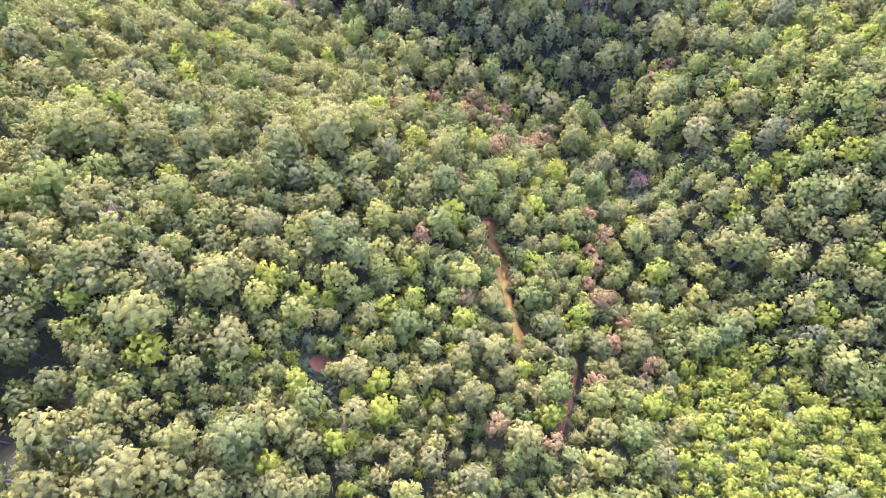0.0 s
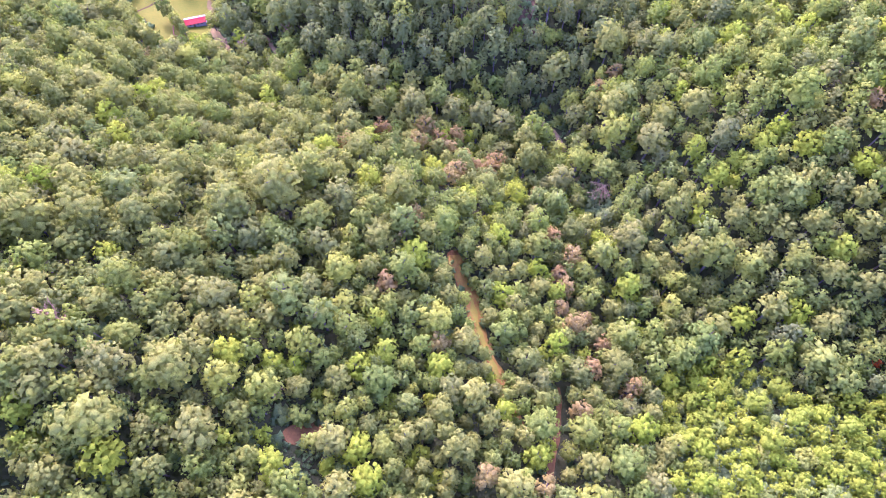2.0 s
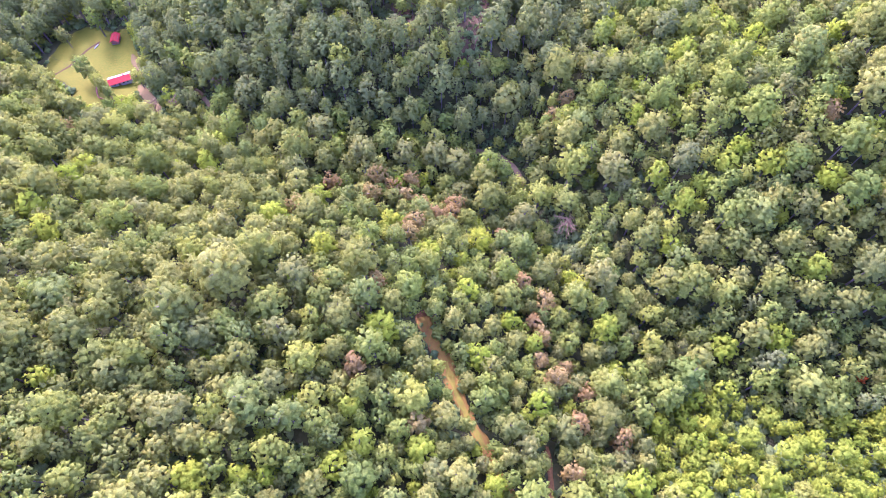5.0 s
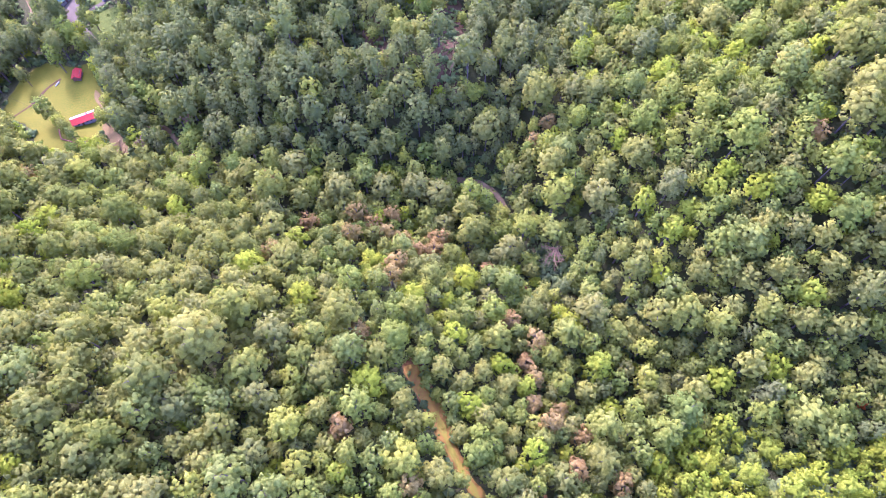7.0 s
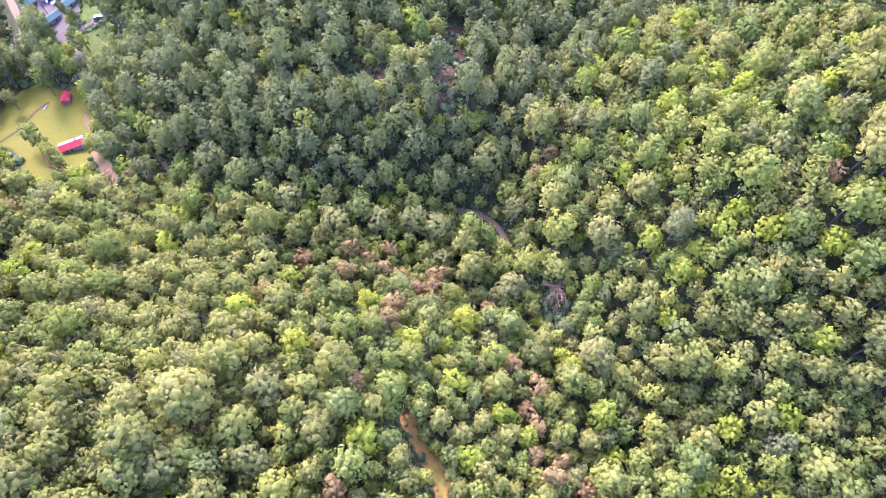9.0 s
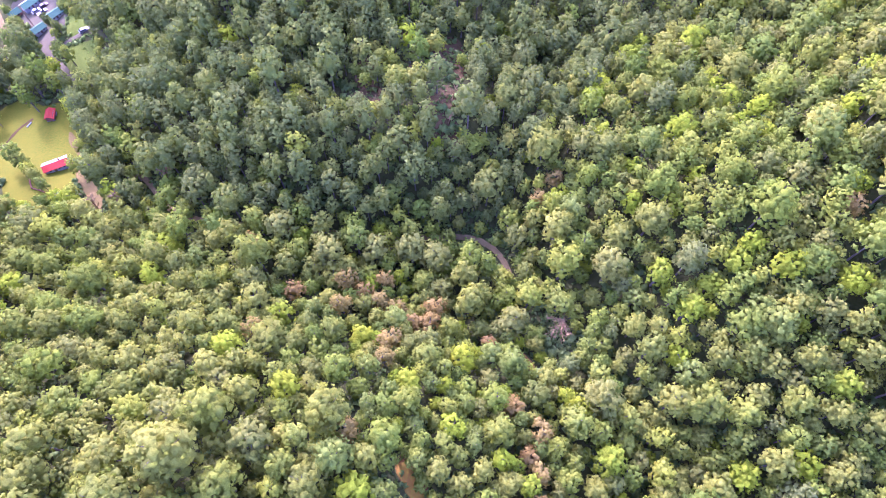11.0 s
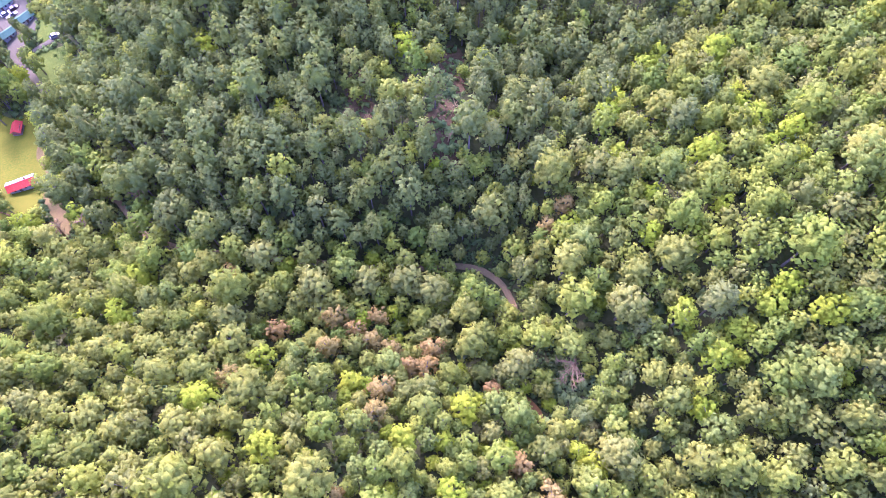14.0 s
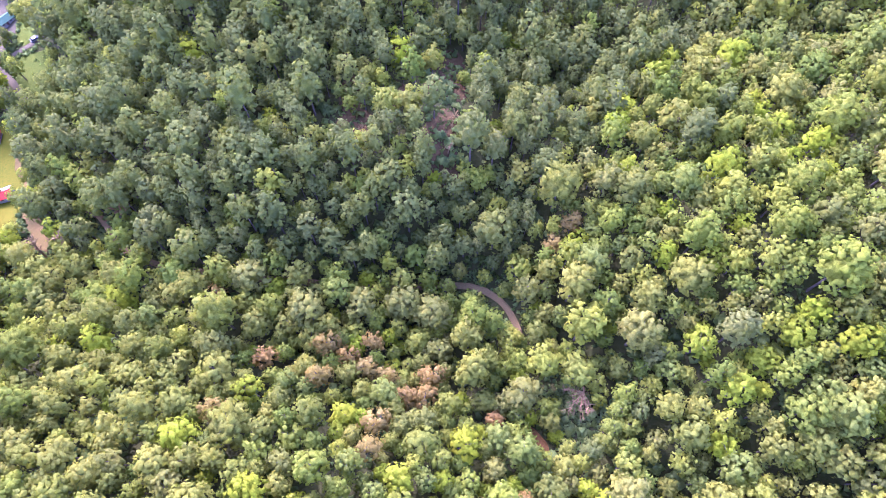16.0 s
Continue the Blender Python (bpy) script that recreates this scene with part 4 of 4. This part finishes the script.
for gx_, gy_, gr in GLADES:
    for k in range(int(gr * gr * (3.0 if gx_ > 20 and gy_ > 185 else 7))):
        far, ang = (gr + 2.5) * math.sqrt(rng.random()), rng.uniform(0, 6.283)
        x, y = gx_ + far * math.cos(ang), gy_ + far * math.sin(ang)
        if min(from_way(x, y, line) for line in (SPUR, GULLY, VALLEY, DRIVE, LANE, FAR_ROAD)) < 1.3 or any(inside(x, y, o) for o, _ in OPEN):
            continue
        if math.hypot(x + 80, y - 231) < 7 or math.hypot(x + 83, y - 259) < 5:
            continue
        shrub(x, y, rng.uniform(0.4, 1.1), rng.random() * 0.7, 4)
tagged(new("undergrowth", put_mesh("undergrowth", np.concatenate(all_v), np.concatenate(all_t), SHRUB_LEAF, np.concatenate(all_c))), "low green shrubs and saplings between the trees", "undergrowth", kind="stuff")


# ---- dead trees ----
def dead_tree(at, tall, spread_of, turn, lean, seed, label, low=0.25):
    """A bare tree: trunk, limbs and twigs, bleached."""
    r = np.random.default_rng(seed)
    ob = thing("dead_tree", at, turn, label, "dead tree")
    verts, tris = [], []
    thick = 1.5 * tall
    top = Vector((0, -tall * math.sin(radians(lean)), tall * math.cos(radians(lean))))
    tube(verts, tris, (0, 0, -0.5), top * 0.6, thick * 0.022, thick * 0.014, 7)
    tube(verts, tris, top * 0.6, top, thick * 0.014, thick * 0.004, 6)
    me = put_mesh("trunk", [v[:] for v in verts], tris, BLEACHED)
    stem = new("trunk", me)
    stem.parent = ob
    for i in range(11):
        verts, tris = [], []
        base = top * (low + (0.95 - low) * i / 11)
        ang = i * 2.4 + r.uniform(-0.4, 0.4)
        way = Vector((math.cos(ang), math.sin(ang), r.uniform(0.35, 0.9))) + top.normalized() * 0.6
        reach = spread_of * r.uniform(0.6, 1.0) * (1.05 - 0.5 * i / 11)
        tip = base + way.normalized() * reach
        bend = base.lerp(tip, 0.5) + Vector(r.normal(0, 0.12 * reach, 3))
        tube(verts, tris, base, bend, thick * 0.010, thick * 0.007, 5)
        tube(verts, tris, bend, tip, thick * 0.007, thick * 0.002, 5)
        for k in range(5):
            start = (base.lerp(bend, 0.5 + 0.1 * k)) if k < 2 else bend.lerp(tip, 0.2 * k - 0.2)
            side = (way.normalized() + Vector(r.normal(0, 0.55, 3))).normalized() * reach * r.uniform(0.3, 0.5)
            tube(verts, tris, start, start + side, thick * 0.005, thick * 0.0015, 4)
            tube(verts, tris, start + side * 0.5, start + side * 0.5 + (side.normalized() + Vector(r.normal(0, 0.6, 3))).normalized() * reach * 0.22, thick * 0.0035, thick * 0.0012, 4)
        limb = new("limb", put_mesh("limb", [v[:] for v in verts], tris, BLEACHED))
        limb.parent = ob
    return ob




def fallen_tree(at, turn, reach, label):
    """A bare tree toppled down the slope: a short butt, and limbs fanning out from it along -y, each forking into twigs."""
    r = np.random.default_rng(3)
    ob = thing("fallen_tree", at, turn, label, "dead tree")
    verts, tris = [], []
    fork = Vector((0, -0.6, 5.4))
    tube(verts, tris, (0, 2.2, -0.3), (0, 0.5, 4.2), 0.30, 0.24, 8)
    tube(verts, tris, (0, 0.5, 4.2), fork, 0.24, 0.20, 8)
    stem = new("trunk", put_mesh("trunk", [v[:] for v in verts], tris, BLEACHED))
    stem.parent = ob
    for i in range(15):
        verts, tris = [], []
        ang = radians(-75 + 135 * (i + r.uniform(0, 0.8)) / 15)
        way = Vector((math.sin(ang) * 1.0, -math.cos(ang), r.uniform(0.0, 0.55))).normalized()
        far = reach * r.uniform(0.7, 1.05) * (0.62 + 0.38 * math.cos(ang))
        spots = [fork]
        for k in range(4):
            way = (way + Vector(r.normal(0, 0.16, 3))).normalized()
            spots.append(spots[-1] + way * far / 4)
        for k in range(4):
            tube(verts, tris, spots[k], spots[k + 1], 0.13 - 0.028 * k, 0.13 - 0.028 * (k + 1), 5)
            for j in range(3):
                start = spots[k].lerp(spots[k + 1], r.uniform(0.2, 1))
                twig = (way + Vector(r.normal(0, 0.55, 3))).normalized() * far * r.uniform(0.16, 0.34)
                tube(verts, tris, start, start + twig, 0.055, 0.025, 4)
                tube(verts, tris, start + twig * 0.5, start + twig * 0.5 + (twig.normalized() + Vector(r.normal(0, 0.5, 3))).normalized() * far * 0.16, 0.035, 0.018, 4)
        limb = new("limb", put_mesh("limb", [v[:] for v in verts], tris, BLEACHED))
        limb.parent = ob
    return ob


fallen_tree((71.2, 118.6, height(71.2, 118.6)), -48, 6.8, "fallen bare tree with bleached pinkish branches in a hollow")
for x, y, tall, turn, seed in ((-75, 68, 15, 40, 11), (-100, 79, 13, 10, 12), (-33, 51.5, 9, 0, 13), (-65, 205, 13, 70, 14), (-38.2, 208, 13, 20, 15), (-34.4, 32.5, 8, 50, 16), (-58, 204, 13, 80, 17), (57.5, 191.5, 6, 30, 18), (61, 199, 7, 90, 19), (35.5, 201.5, 6, 140, 20)):
    dead_tree((x, y, height(x, y)), tall, tall * 0.36, turn, 12, seed, "leafless grey-pink dead tree standing among green trees", 0.4)


# ---- houses, sheds and cars at the clearing and the car park ----
def gable_house(name, at, turn, long, deep, wall, rise, roof_near, roof_far, siding, windows, label, category, over=0.45, open_front=False):
    """Walls, two roof slopes with raised seams, windows and a door; the ridge runs along x, the front faces -y."""
    ob = thing(name, at, turn, label, category)
    thick = 0.16
    hx, hy = long / 2, deep / 2
    part("foundation", boxes(((long + 0.2, deep + 0.2, 0.9), (0, 0, -0.25))), GREY_STEEL, ob)
    if not open_front:
        # front wall pieces round the openings
        spots = [(-hx + long * (i + 1) / (windows + 2), 0.9, 1.0, 1.0) for i in range(windows + 1)]
        door_i = windows // 2
        bm, x0 = bmesh.new(), -hx
        for i, (cx, w, sill, high) in enumerate(spots):
            sill, high = (0.2, 1.95) if i == door_i else (sill, high)
            box(bm, (cx - w / 2 - x0, thick, wall), ((x0 + cx - w / 2) / 2, -hy + thick / 2, wall / 2 + 0.1))
            box(bm, (w, thick, sill), (cx, -hy + thick / 2, sill / 2 + 0.1))
            box(bm, (w, thick, wall - sill - high), (cx, -hy + thick / 2, (wall + sill + high) / 2 + 0.1))
            x0 = cx + w / 2
        box(bm, (hx - x0, thick, wall), ((x0 + hx) / 2, -hy + thick / 2, wall / 2 + 0.1))
        front = part("front_wall", bm, siding, ob)
        for i, (cx, w, sill, high) in enumerate(spots):
            if i == door_i:
                part("door", boxes(((w - 0.04, 0.06, 1.92), (cx, -hy + 0.08, 0.2 + 0.1 + 0.97))), BROWN_WOOD, ob, "brown wooden door")
            else:
                frame_bm = boxes(((w, 0.08, 0.08), (cx, -hy + 0.06, 0.1 + sill + 0.04)), ((w, 0.08, 0.08), (cx, -hy + 0.06, 0.1 + sill + high - 0.04)),
                                 ((0.08, 0.08, high - 0.16), (cx - w / 2 + 0.04, -hy + 0.06, 0.1 + sill + high / 2)), ((0.08, 0.08, high - 0.16), (cx + w / 2 - 0.04, -hy + 0.06, 0.1 + sill + high / 2)))
                win = part("window", frame_bm, SIDING, ob)
                part("pane", boxes(((w - 0.16, 0.03, high - 0.16), (cx, -hy + 0.07, 0.1 + sill + high / 2))), DARK_GLASS, win)
    else:
        for px_ in (-hx + 0.12, 0.0, hx - 0.12):
            part("post", boxes(((0.16, 0.16, wall), (px_, -hy + 0.1, wall / 2 + 0.1))), BROWN_WOOD, ob)
    part("back_wall", boxes(((long, thick, wall), (0, hy - thick / 2, wall / 2 + 0.1))), siding, ob)
    for sx in (-1, 1):
        outline = [(-hy + thick, 0.1), (hy - thick, 0.1), (hy - thick, wall + 0.1), (0, wall + rise - 0.05), (-hy + thick, wall + 0.1)]
        bm = prism(outline, sx * hx - (thick if sx > 0 else 0), sx * hx + (thick if sx < 0 else 0))
        bmesh.ops.rotate(bm, cent=(0, 0, 0), matrix=Matrix(((0, 1, 0), (1, 0, 0), (0, 0, 1))), verts=bm.verts)
        bmesh.ops.recalc_face_normals(bm, faces=bm.faces)
        part("gable_wall", bm, siding, ob)
    slope = math.atan2(rise, hy)
    run = (hy + over) / math.cos(slope)
    for sy, mat in ((-1, roof_near), (1, roof_far)):
        m = Matrix.Translation((0, 0, wall + rise + 0.12)) @ Matrix.Rotation(-sy * slope, 4, "X") @ Matrix.Translation((0, sy * (run / 2 + 0.01), 0.05))
        bm = bmesh.new()
        bmesh.ops.create_cube(bm, size=1.0, matrix=m @ Matrix.Diagonal((long + 2 * over, run, 0.08, 1)))
        roof = part("roof_slope", bm, mat, ob)
        bm = bmesh.new()
        seams = int((long + 2 * over) / 0.6)
        for i in range(seams + 1):
            bmesh.ops.create_cube(bm, size=1.0, matrix=m @ Matrix.Translation((-(long / 2 + over) + 0.03 + i * (long + 2 * over - 0.06) / seams, 0, 0.06)) @ Matrix.Diagonal((0.05, run, 0.05, 1)))
        part("roof_seams", bm, mat, roof)
    part("ridge_cap", boxes(((long + 2 * over, 0.18, 0.06), (0, 0, wall + rise + 0.20))), roof_near, ob)
    return ob


def on_ground(x, y, dz=0.1):
    return (x, y, height(x, y) + dz)


# The house's far roof slope is painted white for sun glare on the metal.
house = gable_house("house", on_ground(-80.7, 233.4, 0.2), 9, 8.4, 3.6, 2.3, 0.9, RED_ROOF, WHITE_ROOF, SIDING, 3, "small white house with a red metal roof on a lawn", "house")
part("chimney", boxes(((0.5, 0.5, 1.3), (1.8, 0.6, 3.2))), RED_SOIL, house)
barn = gable_house("barn", on_ground(-83.6, 260.4, 0.2), 80, 4.2, 2.9, 1.7, 0.8, RED_ROOF, RED_ROOF, RED_WOOD, 2, "small open barn with a bright red metal roof", "barn")
gable_house("cabin", on_ground(-89.4, 314.2, 0.2), 33, 5.4, 3.4, 2.2, 0.9, TEAL_ROOF, TEAL_ROOF, SIDING, 2, "white cabin with a teal metal roof at the car park", "cabin")
gable_house("cabin", on_ground(-81.6, 318.4, 0.2), 33, 6.4, 3.6, 2.2, 0.9, TEAL_ROOF, TEAL_ROOF, SIDING, 2, "white cabin with a teal roof behind trees", "cabin")
gable_house("long_shed", on_ground(-93.5, 334.5, 0.2), 35, 9.0, 4.0, 2.4, 1.0, TEAL_ROOF, WHITE_ROOF, SIDING, 3, "long shed with a teal and white metal roof", "shed")
gable_house("small_shed", on_ground(-102.0, 332.4, 0.2), 38, 4.6, 3.4, 2.2, 1.0, TEAL_ROOF, TEAL_ROOF, RED_WOOD, 1, "small red shed with a teal metal roof", "shed")


def vehicle(name, at, turn, paint, label, category, pickup=False):
    """A car along x with its nose at +x: body, glazed cabin, wheels with rims, lights."""
    ob = thing(name, at, turn, label, category)
    if pickup:
        side = [(-2.5, 0.45), (2.45, 0.45), (2.5, 0.85), (1.2, 1.05), (0.9, 1.10), (-0.5, 1.10), (-0.55, 0.80), (-2.4, 0.80), (-2.4, 1.10), (-2.5, 1.10)]
        cab = [(-0.45, 1.10), (1.05, 1.08), (0.45, 1.72), (-0.35, 1.74)]
    else:
        side = [(-2.15, 0.40), (2.1, 0.40), (2.15, 0.70), (1.9, 0.86), (0.95, 0.98), (-1.85, 0.98), (-2.15, 0.85)]
        cab = [(-1.8, 0.98), (1.0, 0.97), (0.25, 1.48), (-1.25, 1.50)]
    part("body", prism(side, -0.86, 0.86), paint, ob)
    glass = part("windows", prism(cab, -0.76, 0.76), DARK_GLASS, ob)
    part("roof", prism([(cab[3][0] - 0.02, cab[3][1] + 0.003), (cab[2][0] + 0.02, cab[2][1] + 0.003), (cab[2][0] - 0.1, cab[2][1] + 0.06), (cab[3][0] + 0.1, cab[3][1] + 0.06)], -0.74, 0.74), paint, glass)
    for wx in (-1.38, 1.38):
        for wy in (-0.80, 0.80):
            bm = bmesh.new()
            bmesh.ops.create_cone(bm, cap_ends=True, segments=16, radius1=0.36, radius2=0.36, depth=0.24, matrix=pose(wx, wy, 0.36, 90))
            wheel = part("wheel", bm, RUBBER, ob)
            bm = bmesh.new()
            bmesh.ops.create_cone(bm, cap_ends=True, segments=12, radius1=0.20, radius2=0.20, depth=0.26, matrix=pose(wx, wy * 1.0, 0.36, 90))
            part("rim", bm, GREY_STEEL, wheel)
    for wy in (-0.6, 0.6):
        part("headlight", boxes(((0.06, 0.36, 0.16), (side[2][0] - 0.02, wy, 0.72))), WHITE_ROOF, ob)
    return ob


vehicle("car", on_ground(-91.8, 329.2, 0.12), 30, car_paint("white_paint", (0.20, 0.205, 0.215)), "white car parked on gravel", "car")
vehicle("pickup_truck", on_ground(-88.7, 326.2, 0.12), 30, car_paint("grey_paint", (0.105, 0.10, 0.105)), "light grey pickup truck parked on gravel", "pickup", True)
vehicle("car", on_ground(-88.0, 330.2, 0.12), 30, car_paint("maroon_paint", (0.06, 0.022, 0.024)), "dark maroon car parked on gravel", "car")
vehicle("car", on_ground(-68.3, 301.2, 0.18), 22, car_paint("silver_paint", (0.12, 0.12, 0.135)), "silver car parked on the lane", "car")


def utility_pole(at, turn, tall, label):
    ob = thing("utility_pole", at, turn, label, "pole")
    verts, tris = [], []
    tube(verts, tris, (0, 0, -0.6), (0, 0, tall), 0.15, 0.10, 8)
    mast = new("mast", put_mesh("mast", [v[:] for v in verts], tris, BROWN_WOOD))
    mast.parent = ob
    part("crossarm", boxes(((1.6, 0.10, 0.12), (0, 0.12, tall - 0.5))), BROWN_WOOD, ob)
    for sx in (-0.7, 0.7):
        part("insulator", boxes(((0.08, 0.08, 0.16), (sx, 0.12, tall - 0.36))), SIDING, ob)
    return ob


utility_pole(on_ground(-93.3, 320.6, 0.0), 40, 8.5, "brown wooden utility pole in the gravel car park")
utility_pole(on_ground(-126, 270, 0.0), 50, 9.0, "brown wooden utility pole among trees")
curve = bpy.data.curves.new("power_cable", "CURVE")
curve.dimensions, curve.bevel_depth = "3D", 0.025
line = curve.splines.new("POLY")
a, b = Vector((-126, 270, height(-126, 270) + 8.6)), Vector((-82.9, 228.2, height(-84.4, 230.8) + 3.2))
line.points.add(24)
for i, p in enumerate(line.points):
    t = i / 24
    spot = a.lerp(b, t)
    p.co = (spot.x, spot.y, spot.z - 4 * 0.9 * t * (1 - t), 1)
curve.materials.append(RUBBER)
tagged(new("power_cable", curve), "thin dark power cable from a pole to the house", "cable")

# ditch across the lawn
DITCH = [(-112.5, 241), (-106.2, 246.3), (-101.6, 250.4), (-96.7, 258), (-91, 262.2)]
ribbon("ditch", DITCH, 1.0, DARK_SOIL, "shallow ditch of red-brown earth across the lawn", "ditch", lift=0.16, wobble=0.6, crown=0.0, ruts=0.0)


def culvert(at, turn):
    ob = thing("culvert_pipe", at, turn, "pale concrete culvert pipe lying at the ditch's end", "pipe")
    bm = bmesh.new()
    for r0, flip in ((0.22, False), (0.17, True)):
        made = bmesh.ops.create_cone(bm, cap_ends=False, segments=16, radius1=r0, radius2=r0, depth=2.6, matrix=pose(0, 0, 0.2, 90))
    part("pipe", bm, SIDING, ob)
    return ob


culvert(on_ground(-92.3, 259.2, 0.15), -40)


def border_wall(points):
    """A low wall of sleepers round a bed, one block after another."""
    ob = thing("garden_wall", (0, 0, 0), 0, "low reddish timber edging round the yard bed", "garden wall")
    for (ax, ay), (bx, by) in zip(points, points[1:]):
        far = math.hypot(bx - ax, by - ay)
        count = max(1, round(far / 1.2))
        for i in range(count):
            t = (i + 0.5) / count
            x, y = ax + (bx - ax) * t, ay + (by - ay) * t
            bm = bmesh.new()
            box(bm, (far / count - 0.03, 0.28, 0.7), (x, y, height(x, y) + 0.3), math.degrees(math.atan2(by - ay, bx - ax)), 0.02)
            part("sleeper", bm, RED_WOOD, ob)
    return ob


border_wall([(-90.2, 231.5), (-89.7, 228.0), (-88.8, 224.6), (-86.2, 222.8), (-83.8, 221.0)])
